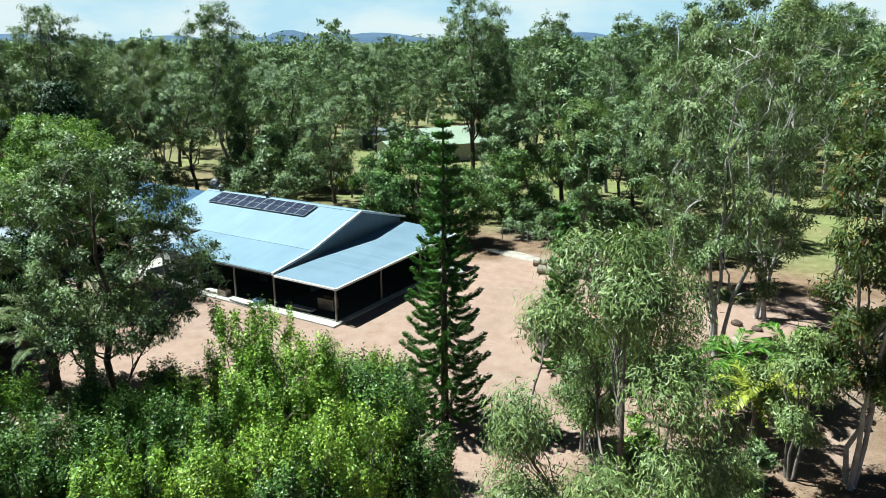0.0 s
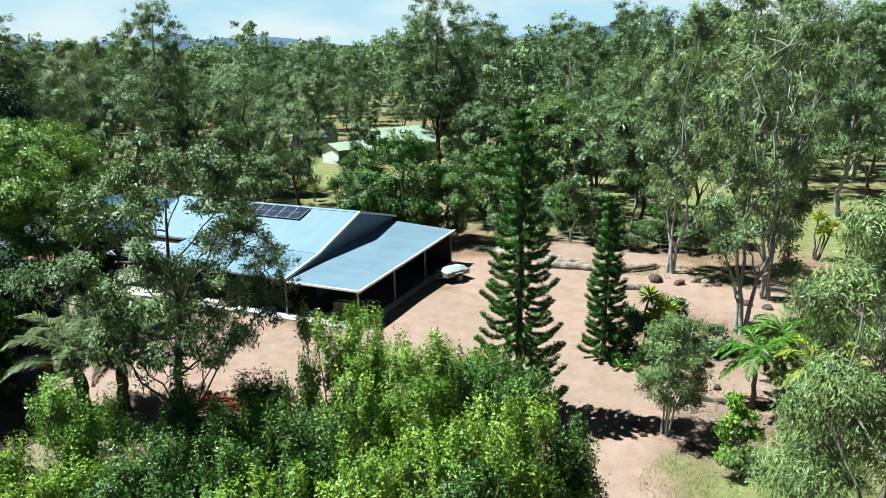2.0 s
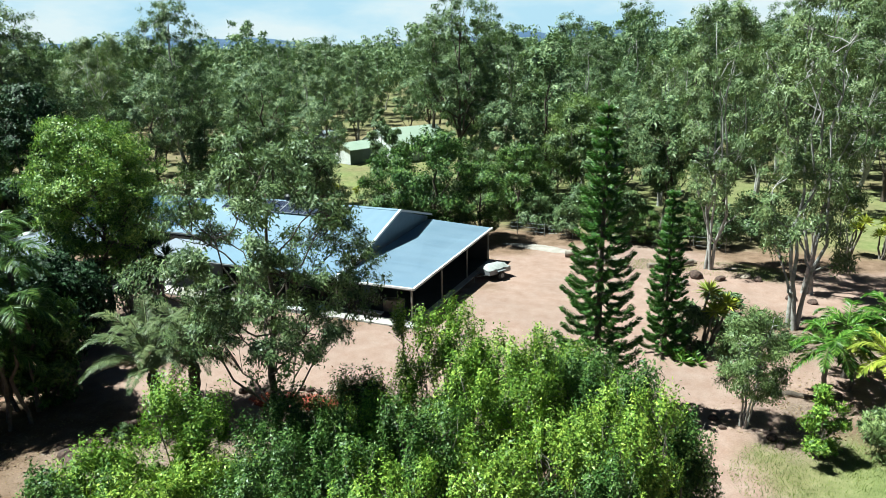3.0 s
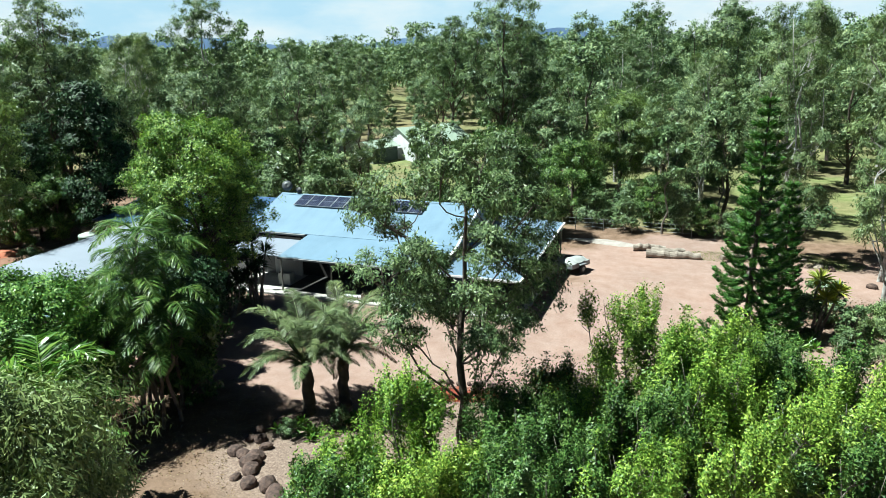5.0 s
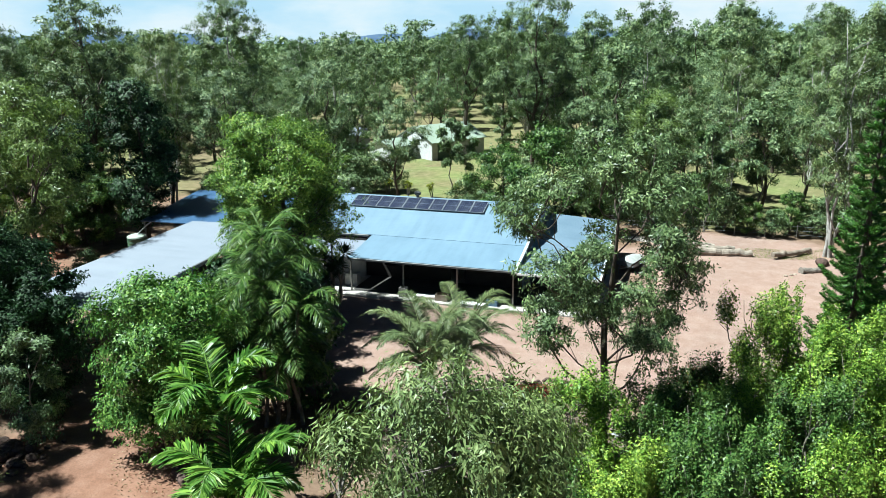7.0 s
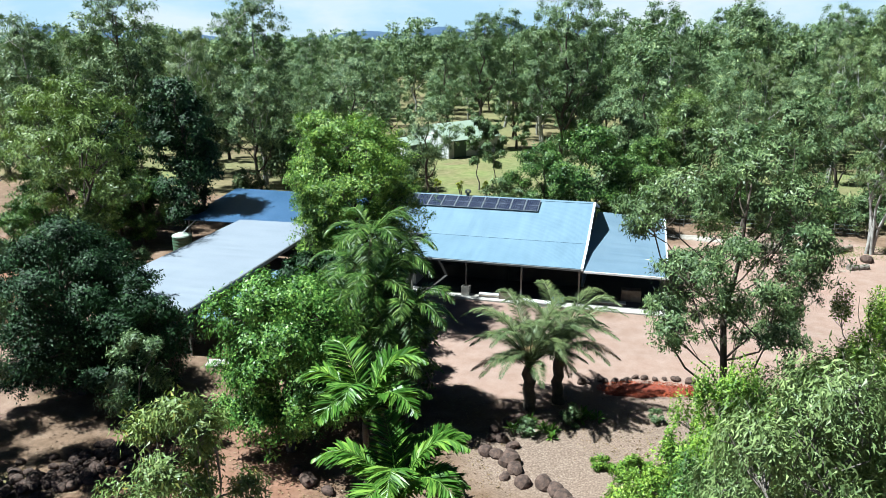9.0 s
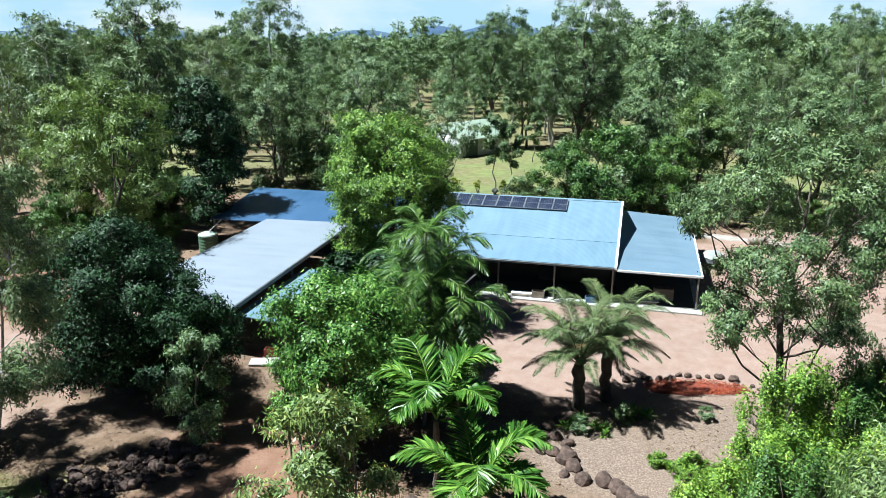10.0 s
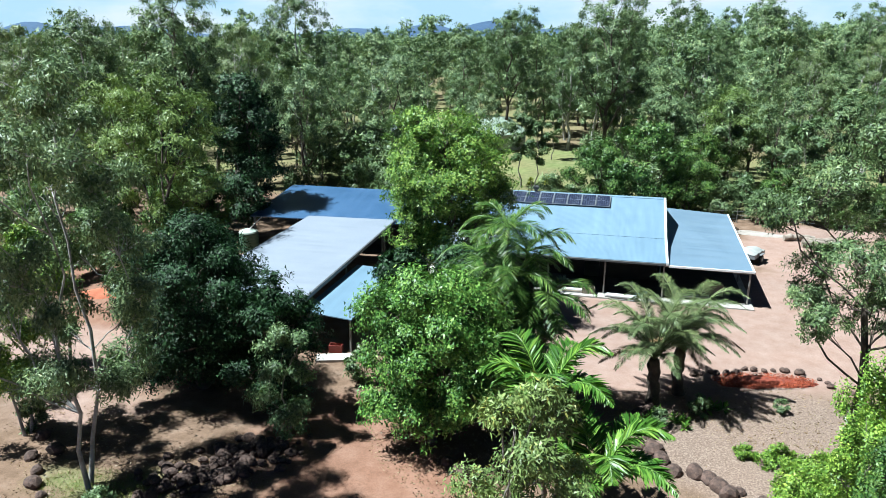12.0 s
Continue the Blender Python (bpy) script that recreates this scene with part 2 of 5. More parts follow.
def tube(verts, faces, path, radii, sides=6, cap=True):
    """Adds a tapered tube along a path to the lists."""
    path = np.asarray(path, float)
    start = len(verts)
    tang = np.gradient(path, axis=0)
    for p, t, r in zip(path, tang, radii):
        t = t / (np.linalg.norm(t) + 1e-9)
        a = np.cross(t, (0.31, 0.95, 0.05))
        a /= np.linalg.norm(a) + 1e-9
        b = np.cross(t, a)
        for k in range(sides):
            w = 2 * math.pi * k / sides
            verts.append(p + r * (math.cos(w) * a + math.sin(w) * b))
    for i in range(len(path) - 1):
        for k in range(sides):
            l = (k + 1) % sides
            faces.append((start + i * sides + k, start + i * sides + l, start + (i + 1) * sides + l, start + (i + 1) * sides + k))
    if cap:
        faces.append(tuple(start + (len(path) - 1) * sides + k for k in range(sides)))


TOWARDS_LIGHT = (0.0, 0.0, 1.0)  # leaves spread flat to the open sky


def leaf_mesh(name, points, along, length, width, mat, rng, parent=None, label="", flat=0.9, facing=None):
    """One mesh of many pointed leaves at the points, each along its own way; facing: the way out of its spray."""
    n = len(points)
    along = along / (np.linalg.norm(along, axis=1, keepdims=True) + 1e-9)
    turned = rng.normal(size=(n, 3)) * (1.0 - 0.5 * flat) + np.array(TOWARDS_LIGHT) * flat
    if facing is not None:
        turned = turned * 0.5 + facing
        along = along - 0.6 * facing * (along * facing).sum(1, keepdims=True)
        along /= np.linalg.norm(along, axis=1, keepdims=True) + 1e-9
    side = np.cross(along, turned)
    side /= np.linalg.norm(side, axis=1, keepdims=True) + 1e-9
    size = rng.uniform(0.65, 1.3, (n, 1))
    l, w = along * length * size, side * width * size * 0.5
    verts = np.stack([points - w + 0.25 * l, points + l, points + w], 1).reshape(-1, 3)
    me = bpy.data.meshes.new(name)
    me.vertices.add(3 * n)
    me.vertices.foreach_set("co", verts.ravel())
    me.loops.add(3 * n)
    me.loops.foreach_set("vertex_index", np.arange(3 * n, dtype=np.int32))
    me.polygons.add(n)
    me.polygons.foreach_set("loop_start", np.arange(n, dtype=np.int32) * 3)
    me.update(calc_edges=True)
    me.materials.append(mat)
    ob = new(name, me)
    if parent:
        ob.parent = parent
    return tagged(ob, label)


def bent(a, b, rng, sag=0.12, steps=5):
    """A wandering line from a to b."""
    a, b = np.asarray(a, float), np.asarray(b, float)
    d = np.linalg.norm(b - a)
    s = np.linspace(0, 1, steps)[:, None]
    off = rng.normal(size=3) * sag * d
    return a + (b - a) * s + off * np.sin(np.pi * s) + rng.normal(size=(steps, 3)) * 0.02 * d * (s * (1 - s) * 4)


PROFILE = {
    "oval": lambda u: np.sin(np.pi * (0.12 + 0.8 * u)) ** 0.75,
    "umbrella": lambda u: np.clip(0.45 + 0.75 * u, 0, 1) * np.sqrt(np.clip(1.15 - u, 0, 1)) * 1.25,
    "cone": lambda u: 1.05 - 0.85 * u,
    "column": lambda u: 0.55 + 0.45 * np.sin(np.pi * (0.1 + 0.8 * u)),
}


def tree(name, label, seed, height, radius, base, limbs, leaves, leaf, droop, clump, leaf_mat, bark_mat, trunk=0.2,
         trunks=1, shape="oval", lean=0.0, fork=None, category="tree", spread=0.35, bushy=False, flat=0.5, shoot=0.0, lobe=None, limb_share=0.5):
    """A tree at the origin: trunk and limbs as one part, a crown of single leaves in sprays on many lobes as another."""
    rng = np.random.default_rng(seed)
    root = thing(name, 0, 0, 0, label, category)
    verts, faces, stems = [], [], []
    for k in range(trunks):
        w = 2 * math.pi * (k + rng.uniform(0, 0.6)) / trunks
        foot = np.array([math.cos(w), math.sin(w), 0]) * (trunk * 1.5 if trunks > 1 else 0)
        head = np.array([math.cos(w), math.sin(w), 0]) * (radius * spread if trunks > 1 else lean) + (0, 0, height * rng.uniform(0.8, 0.92))
        line = bent(foot - (0, 0, 0.15), head, rng, 0.022, 9)
        stems.append(line)
        r = trunk * (0.75 if trunks > 1 else 1.0)
        tube(verts, faces, line, r * (1.0 - 0.85 * np.linspace(0, 1, 9) ** 1.1) * np.r_[1.35, 1.05, np.ones(7)], 8)
    lobes = max(6, limbs // 2 if bushy else limbs * 2 // 5)
    sprays = int(np.clip(leaves / (lobes * 60), 7, 34))
    centres, weights, outs, grown = [], [], [], []
    for k in range(lobes):
        u = (k + rng.uniform(0, 1)) / lobes
        size = radius * (lobe or (0.4 if bushy else 0.33)) * rng.uniform(0.55, 1.4)
        line = stems[k % trunks]
        w = k * 2.39996 + rng.uniform(-0.6, 0.6)
        r = max(0.0, radius * PROFILE[shape](u) - size * 0.6) * rng.uniform(0.3, 1.05) ** 0.6
        z = base + size * 0.5 + max(0.1, height - base - size * 1.15 - shoot * 0.6) * u + rng.uniform(-0.2, 0.2)
        axis = line[np.argmin(abs(line[:, 2] - z))]
        hub = np.array([axis[0] * 0.7 + r * math.cos(w), axis[1] * 0.7 + r * math.sin(w), z])
        low = max((fork or base) * 0.9, z - (0.65 * r + 0.14 * (height - base)) * rng.uniform(0.8, 1.5))
        start = line[np.argmin(abs(line[:, 2] - low))]
        thick = max(0.02, trunk * (1 - 0.8 * start[2] / height) * limb_share)
        if grown and rng.uniform() < 0.75:
            joints = np.concatenate([g[2:6] for g in grown])
            gap = np.linalg.norm(joints - hub, axis=1) + np.where(joints[:, 2] > hub[2] + 0.2, 3.0, 0.0)
            if gap.min() < np.linalg.norm(start - hub) * 0.85:
                start, thick = joints[np.argmin(gap)], max(0.02, thick * 0.55)
        limb = bent(start, hub, rng, 0.1, 7)
        grown.append(limb)
        tube(verts, faces, limb, np.linspace(thick, 0.02, 7), 5)
        for j in range(sprays):
            way = rng.normal(size=3) + (0, 0, 0.55)
            way /= np.linalg.norm(way)
            c = hub + way * (1, 1, 0.78) * size * rng.uniform(0.45, 1.08)
            if leaves > 12500 and j % 3 == 0:
                tube(verts, faces, bent(limb[4] if j % 2 else hub, c, rng, 0.08, 3), (0.018, 0.013, 0.007), 3, False)
            centres.append(c)
            away = way + np.array([r * math.cos(w), r * math.sin(w), 0]) * 0.9 / radius
            outs.append(away / np.linalg.norm(away))
            weights.append(rng.uniform(0.3, 1.7))
    mesh_object("trunk", verts, faces, bark_mat, root, smooth=True)
    centres, outs, weights = np.array(centres), np.array(outs), np.array(weights) / sum(weights)
    pick = rng.choice(len(centres), leaves, p=weights)
    off = np.clip(rng.normal(size=(leaves, 3)), -2.2, 2.2) * clump * 0.36
    stretch = rng.uniform(0, 1, (leaves, 1)) * (0, 0, shoot) * rng.uniform(0.2, 1.0, len(centres))[pick][:, None] if shoot else 0
    hang = rng.uniform(-0.5, 1, (leaves, 1)) * (0, 0, -0.45 * max(0.0, droop - 0.7))
    narrow = 1 - 0.5 * (shoot > 0)
    pts = centres[pick] + off * (narrow, narrow, 0.8) + stretch + hang
    pts[:, 2] = np.clip(pts[:, 2], 0.12, height + 0.3)
    along = rng.normal(size=(leaves, 3)) + outs[pick] * 0.6 - (0, 0, droop)
    leaf_mesh("crown", pts, along, leaf[0], leaf[1], leaf_mat, rng, root, flat=flat, facing=outs[pick])
    return root


def dense(x, y, h, r, seed, mat, label, n=15000):
    return stand(tree("garden_tree", label, seed, h, r, 0.3, 40, n, (0.24, 0.13), 0.6, 0.45, mat, BARK_DARK, 0.12, bushy=True), x, y)


def put(ob, x, y, scale=1.0, turn=0.0, wide=1.0):
    return copy_thing(ob, pose(x, y, 0, 0, 0, turn) @ Matrix.Diagonal((scale * wide, scale * wide, scale, 1)))


def stand(ob, x, y, turn=0.0):
    ob.location, ob.rotation_euler = (x, y, 0), (0, 0, radians(turn))
    return ob


# ---- ground ----
def zone(x, y, spots):
    """How far inside the ellipses a place lies: 1 inside, 0 outside, with soft rims."""
    best = np.zeros_like(x)
    for cx, cy, rx, ry, turn in spots:
        c, s = math.cos(radians(turn)), math.sin(radians(turn))
        u, v = ((x - cx) * c + (y - cy) * s) / rx, (-(x - cx) * s + (y - cy) * c) / ry
        d = (1 - np.sqrt(u * u + v * v)) * min(rx, ry)
        best = np.maximum(best, np.clip(d / 1.2 + 0.5, 0, 1))
    return best


def make_ground():
    near_x, near_y = np.arange(-95, 45.1, 0.7), np.arange(-15, 115.1, 0.65)
    far = np.array([60, 90, 150, 300, 700, 1500, 4000])
    xs = np.r_[-95 - far[::-1], near_x, 45 + far]
    ys = np.r_[-15 - far[::-1], near_y, 115 + far]
    gx, gy = np.meshgrid(xs, ys)
    wob = lambda k, p: np.sin(gx * k + p) * np.cos(gy * k * 1.13 + 2 * p) + 0.6 * np.sin(gx * k * 2.3 + gy * k * 1.9 + p)
    wx, wy = gx + 0.9 * wob(0.45, 1.0) + 0.3 * wob(1.7, 0.3), gy + 0.9 * wob(0.4, 2.2) + 0.3 * wob(1.5, 1.1)
    dirt = zone(wx, wy, DIRT)
    grass = zone(wx, wy, GRASS) * (0.75 + 0.25 * np.sin(gx * 0.7) * np.cos(gy * 0.6))
    grass = np.clip(np.maximum(grass, np.where(gy > 63, 0.55 + 0.3 * np.sin(gx * 0.21) * np.cos(gy * 0.17), 0) * np.clip((gy - 63) / 4, 0, 1)), 0, 1)
    mulch = zone(wx, wy, MULCH)
    gz = 0.05 * wob(0.33, 0.7) + 0.02 * wob(1.3, 0.2)
    gz *= np.clip((np.hypot(gx + 30, gy - 35) - 6) / 10, 0.12, 1)
    gz -= np.where(zone(gx, gy, [(-30, 46, 18, 9, 0)]) > 0, 0.02, 0)
    verts = np.stack([gx, gy, gz], -1).reshape(-1, 3)
    nx, ny = len(xs), len(ys)
    i = (np.arange(ny - 1)[:, None] * nx + np.arange(nx - 1)).ravel()
    faces = np.stack([i, i + 1, i + nx + 1, i + nx], 1)
    me = bpy.data.meshes.new("ground")
    me.from_pydata(verts.tolist(), [], faces.tolist())
    col = me.color_attributes.new("zones", "FLOAT_COLOR", "POINT")
    col.data.foreach_set("color", np.stack([dirt, grass, mulch, zone(wx, wy, RED)], -1).reshape(-1).astype(np.float32))
    me.polygons.foreach_set("use_smooth", [True] * len(me.polygons))
    me.materials.append(EARTH)
    return tagged(new("ground", me), "reddish bare earth with patchy grass and leaf litter", "ground", kind="structure")


DIRT = [(-32, 33.5, 17, 7.0, 0), (-14, 42, 8, 9, 0), (-12, 54, 9, 8.5, 20), (-6, 36.5, 4.2, 8, -25), (-4.5, 27.5, 2.8, 6, 10), (-2, 52, 6, 3.5, 10),
        (-38.5, 21, 3.0, 9, -12), (-37.5, 17.0, 4, 3, 15), (-70, 40, 6, 9, 20), (-55, 30, 4, 10, 10), (-60, 24, 8, 3, 20), (2, 40, 5, 3, 10), (-57.5, 28, 4, 6.5, 20), (-61.5, 35.5, 4.5, 6, 10), (-52.5, 19, 2.5, 2, 20), (-38.8, 18.8, 4.5, 4.5, 0), (5.5, 56.5, 7, 3.2, 0)]
GRASS = [(0.9, 30.8, 4.9, 4.0, 0), (-41, 79, 16, 12, 0), (-24, 84, 14, 13, 0), (3, 82, 13, 15, 0), (-58, 84, 12, 14, 0), (-4, 57.5, 4, 2, 0), (-36, 14, 3, 1.6, 0),
         (-9.5, 57, 3, 1.5, 0), (-62, 104, 14, 8, 0), (-45, 100, 12, 9, 0), (-14, 70, 8, 6, 0), (-46.8, 14.2, 2.4, 1.2, 0)]
RED = [(-38.5, 19, 5, 7, 0), (-44, 17, 6, 4, 20), (-61, 35, 7, 8, 0), (-68, 41, 8, 8, 0), (-34, 17, 4, 3, 0)]
MULCH = [(-22.5, 23.5, 6.5, 5.5, 0), (3, 45, 5, 3.5, 0), (-2, 35.5, 3, 2, 0)]
make_ground()

# ---- homestead ----
RIDGE_Y, RIDGE_Z = 49.0, 4.67


def make_house():
    house = thing("house", -34, 47, 0, "low homestead with blue-grey ribbed steel roof and open verandahs", "house")
    house.location = (0, 0, 0)
    bm = bmesh.new()
    box(bm, (-42.3, 39.35, -0.1), (-26.2, 54.2, 0.1), 0.02)
    box(bm, (-26.196, 39.45, -0.1), (-20.95, 54.2, 0.09), 0.02)
    part("floor_slab", bm, CONCRETE, house, "stained concrete verandah slab")
    # thin dark layer over the slab that holds the verandah's shade
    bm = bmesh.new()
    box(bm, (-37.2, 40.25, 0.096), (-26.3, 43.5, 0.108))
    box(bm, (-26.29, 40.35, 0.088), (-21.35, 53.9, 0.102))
    part("floor_covering", bm, FLOOR_SHADED, house, "verandah floor coloured dark for the roof shade")
    # assumed screen, added so that the view through the patio stays dark
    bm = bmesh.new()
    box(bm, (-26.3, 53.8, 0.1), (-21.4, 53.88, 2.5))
    part("patio_screen", bm, WALL, house, "added dark screen that keeps the patio's back in shade")
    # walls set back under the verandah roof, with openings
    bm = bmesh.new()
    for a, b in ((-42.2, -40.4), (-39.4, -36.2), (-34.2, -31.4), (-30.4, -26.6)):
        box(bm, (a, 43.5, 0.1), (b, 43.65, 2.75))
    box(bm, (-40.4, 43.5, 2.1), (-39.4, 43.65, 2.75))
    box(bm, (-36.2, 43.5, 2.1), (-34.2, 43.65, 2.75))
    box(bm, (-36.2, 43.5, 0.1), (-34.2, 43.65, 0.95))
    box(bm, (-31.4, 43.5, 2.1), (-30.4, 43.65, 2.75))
    part("front_wall", bm, WALL, house, "brown wall darkened for the verandah shade")
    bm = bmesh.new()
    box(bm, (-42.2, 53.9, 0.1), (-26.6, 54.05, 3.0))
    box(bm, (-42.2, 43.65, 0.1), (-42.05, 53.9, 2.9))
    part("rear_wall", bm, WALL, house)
    # end wall up to the gable
    gx = -26.45
    verts = [(gx, 43.5, 0.1), (gx, 54.05, 0.1), (gx, 54.05, 3.1), (gx, RIDGE_Y, RIDGE_Z - 0.1), (gx, 43.6, 2.95), (gx, 40.15, 2.4), (gx, 40.15, 2.2), (gx, 43.5, 2.2)]
    verts += [(gx + 0.1, y, z) for _, y, z in verts]
    n = 8
    faces = [tuple(range(n)), tuple(range(2 * n - 1, n - 1, -1))] + [(i, (i + 1) % n, n + (i + 1) % n, n + i) for i in range(n)]
    mesh_object("gable_wall", verts, faces, STEEL_BLUE, house, "shaded blue-grey sheet gable wall")
    # main roof, front slope in two pitches, back slope
    t = 0.06
    bm = bmesh.new()
    slab(bm, [(-42.4, 43.6, 3.05), (-26.26, 43.6, 3.05), (-26.26, RIDGE_Y, RIDGE_Z), (-42.4, RIDGE_Y, RIDGE_Z)], t)
    part("main_roof", bm, ROOF_BLUE, house, "blue-grey ribbed steel roof sheets")
    bm = bmesh.new()
    slab(bm, [(-37.3, 39.9, 2.46), (-26.26, 39.9, 2.46), (-26.26, 43.66, 3.035), (-37.1, 43.66, 3.035)], t)
    part("verandah_roof", bm, ROOF_BLUE, house, "blue-grey ribbed steel roof sheets")
    bm = bmesh.new()
    slab(bm, [(-42.4, RIDGE_Y, RIDGE_Z), (-26.26, RIDGE_Y, RIDGE_Z), (-26.26, 54.4, 3.22), (-42.4, 54.4, 3.22)], t)
    part("rear_roof", bm, ROOF_BLUE, house, "blue-grey ribbed steel roof sheets")
    bm = bmesh.new()
    slab(bm, [(-26.2, 39.95, 2.37), (-21.17, 40.03, 2.28), (-21.17, 54.1, 2.58), (-26.2, 54.0, 2.9)], 0.05)
    part("patio_roof", bm, ROOF_PATIO, house, "pale blue-grey ribbed steel patio roof")
    bm = bmesh.new()
    slab(bm, [(-41.6, 40.3, 2.36), (-37.31, 40.3, 2.36), (-37.15, 43.47, 2.62), (-41.6, 43.47, 2.62)], 0.05)
    part("entry_roof", bm, ROOF_PALE, house, "pale entry roof below the main eave")
    # barge and fascia trim
    bm = bmesh.new()
    slab(bm, [(-26.27, 39.85, 2.49), (-26.12, 39.85, 2.49), (-26.12, 43.62, 3.075), (-26.27, 43.62, 3.075)], 0.16)
    slab(bm, [(-26.27, 43.62, 3.075), (-26.12, 43.62, 3.075), (-26.12, RIDGE_Y, RIDGE_Z + 0.035), (-26.27, RIDGE_Y, RIDGE_Z + 0.035)], 0.16)
    slab(bm, [(-26.27, RIDGE_Y, RIDGE_Z + 0.035), (-26.12, RIDGE_Y, RIDGE_Z + 0.035), (-26.12, 54.45, 3.25), (-26.27, 54.45, 3.25)], 0.16)
    part("barge_capping", bm, TRIM_WHITE, house, "white barge capping")
    bm = bmesh.new()
    slab(bm, [(-42.4, RIDGE_Y - 0.2, RIDGE_Z - 0.025), (-26.3, RIDGE_Y - 0.2, RIDGE_Z - 0.025), (-26.3, RIDGE_Y + 0.01, RIDGE_Z + 0.045), (-42.4, RIDGE_Y + 0.01, RIDGE_Z + 0.045)], 0.02)
    slab(bm, [(-42.4, RIDGE_Y + 0.012, RIDGE_Z + 0.045), (-26.3, RIDGE_Y + 0.012, RIDGE_Z + 0.045), (-26.3, RIDGE_Y + 0.22, RIDGE_Z - 0.03), (-42.4, RIDGE_Y + 0.22, RIDGE_Z - 0.03)], 0.02)
    part("ridge_capping", bm, ROOF_BLUE, house)
    for lo, hi, mat in (((-37.3, 39.8, 2.3), (-26.28, 39.9, 2.44), TRIM_DARK), ((-26.1, 39.86, 2.2), (-21.1, 39.95, 2.345), TRIM_WHITE), ((-42.4, 43.48, 2.88), (-37.32, 43.59, 3.03), TRIM_DARK)):
        bm = bmesh.new()
        box(bm, lo, hi, 0.02)
        part("gutter", bm, mat, house, "painted steel gutter")
    bm = bmesh.new()
    slab(bm, [(-21.17, 39.95, 2.29), (-21.06, 39.95, 2.29), (-21.06, 54.15, 2.6), (-21.17, 54.15, 2.6)], 0.14)
    part("patio_gutter", bm, TRIM_WHITE, house, "white painted gutter")
    feet = [(x, 40.1, 2.34) for x in (-37.2, -33.55, -29.95, -26.35)] + [(-21.3, 40.15, 2.2), (-21.3, 44.7, 2.3), (-21.3, 49.3, 2.4), (-21.3, 53.8, 2.5)]
    for x, y, h in feet:
        bm = bmesh.new()
        box(bm, (x - 0.05, y - 0.05, 0.08), (x + 0.05, y + 0.05, h), 0.01)
        part("post", bm, POST, house, "weathered timber post")
    for y in (40.15, 44.7, 49.3, 53.7):
        bm = bmesh.new()
        slab(bm, [(-26.3, y - 0.04, 2.28 + (y - 40) * 0.034), (-21.25, y - 0.04, 2.18 + (y - 40) * 0.02), (-21.25, y + 0.04, 2.18 + (y - 40) * 0.02), (-26.3, y + 0.04, 2.28 + (y - 40) * 0.034)], 0.12)
        part("beam", bm, POST, house)
    return house


def make_garage():
    g = thing("garage", 0, 0, 0, "garage wing with dark blue low-pitched steel roof", "garage")
    bm = bmesh.new()
    slab(bm, [(-57.2, 44.4, 2.55), (-42.45, 45.0, 2.55), (-42.45, 52.4, 3.45), (-57.4, 52.5, 3.45)], 0.06)
    part("roof", bm, ROOF_GARAGE, g, "dark blue ribbed steel roof")
    # these walls take the dark colour to carry the bay's shade
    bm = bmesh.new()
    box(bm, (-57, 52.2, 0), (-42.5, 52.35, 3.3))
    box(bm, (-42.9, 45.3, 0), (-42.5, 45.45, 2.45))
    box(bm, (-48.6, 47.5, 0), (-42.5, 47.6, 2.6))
    part("wall", bm, WALL, g, "sheet wall darkened for the garage shade")
    # dark slabs in place of shaded ground in and beside the bay
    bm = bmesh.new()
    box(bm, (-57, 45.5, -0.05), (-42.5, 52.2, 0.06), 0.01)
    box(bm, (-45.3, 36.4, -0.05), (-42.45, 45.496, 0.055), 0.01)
    part("floor_slab", bm, FLOOR_SHADED, g, "garage floor coloured dark for shade")
    bm = bmesh.new()
    box(bm, (-42.66, 44.9, 0), (-42.48, 45.08, 2.5), 0.01)
    part("corner_post", bm, TRIM_WHITE, g, "white corner post")
    for x in (-57.0, -52.0, -46.5):
        bm = bmesh.new()
        box(bm, (x - 0.06, 44.6, 0), (x + 0.06, 44.72, 2.5), 0.01)
        part("post", bm, POST, g)
    return g


def make_carport():
    c = thing("carport", 0, 0, 0, "carport with flat pale grey steel roof", "carport")
    bm = bmesh.new()
    slab(bm, [(-52.1, 26.9, 2.6), (-45.1, 26.9, 2.6), (-45.4, 44.5, 2.93), (-52.1, 44.1, 2.93)], 0.07)
    part("roof", bm, ROOF_PALE, c, "pale grey ribbed steel roof")
    bm = bmesh.new()
    slab(bm, [(-45.1, 27.6, 2.1), (-42.2, 27.4, 1.95), (-42.6, 36.0, 1.95), (-45.1, 35.9, 2.1)], 0.05)
    part("awning", bm, ROOF_BLUE, c, "pale blue steel awning")
    bm = bmesh.new()
    slab(bm, [(-45.1, 26.88, 2.63), (-44.98, 26.88, 2.63), (-45.28, 44.5, 2.96), (-45.4, 44.5, 2.96)], 0.2)
    part("edge_beam", bm, TRIM_DARK, c)
    for x, y in ((-45.2, 27.2), (-45.3, 34.5), (-45.4, 42), (-52, 27.2), (-52, 34.5), (-52, 42), (-42.4, 27.7), (-42.6, 35.6)):
        bm = bmesh.new()
        box(bm, (x - 0.05, y - 0.05, 0), (x + 0.05, y + 0.05, 2.0 if x > -45 else 2.55), 0.01)
        part("post", bm, POST, c)
    return c


make_house()
make_garage()
make_carport()

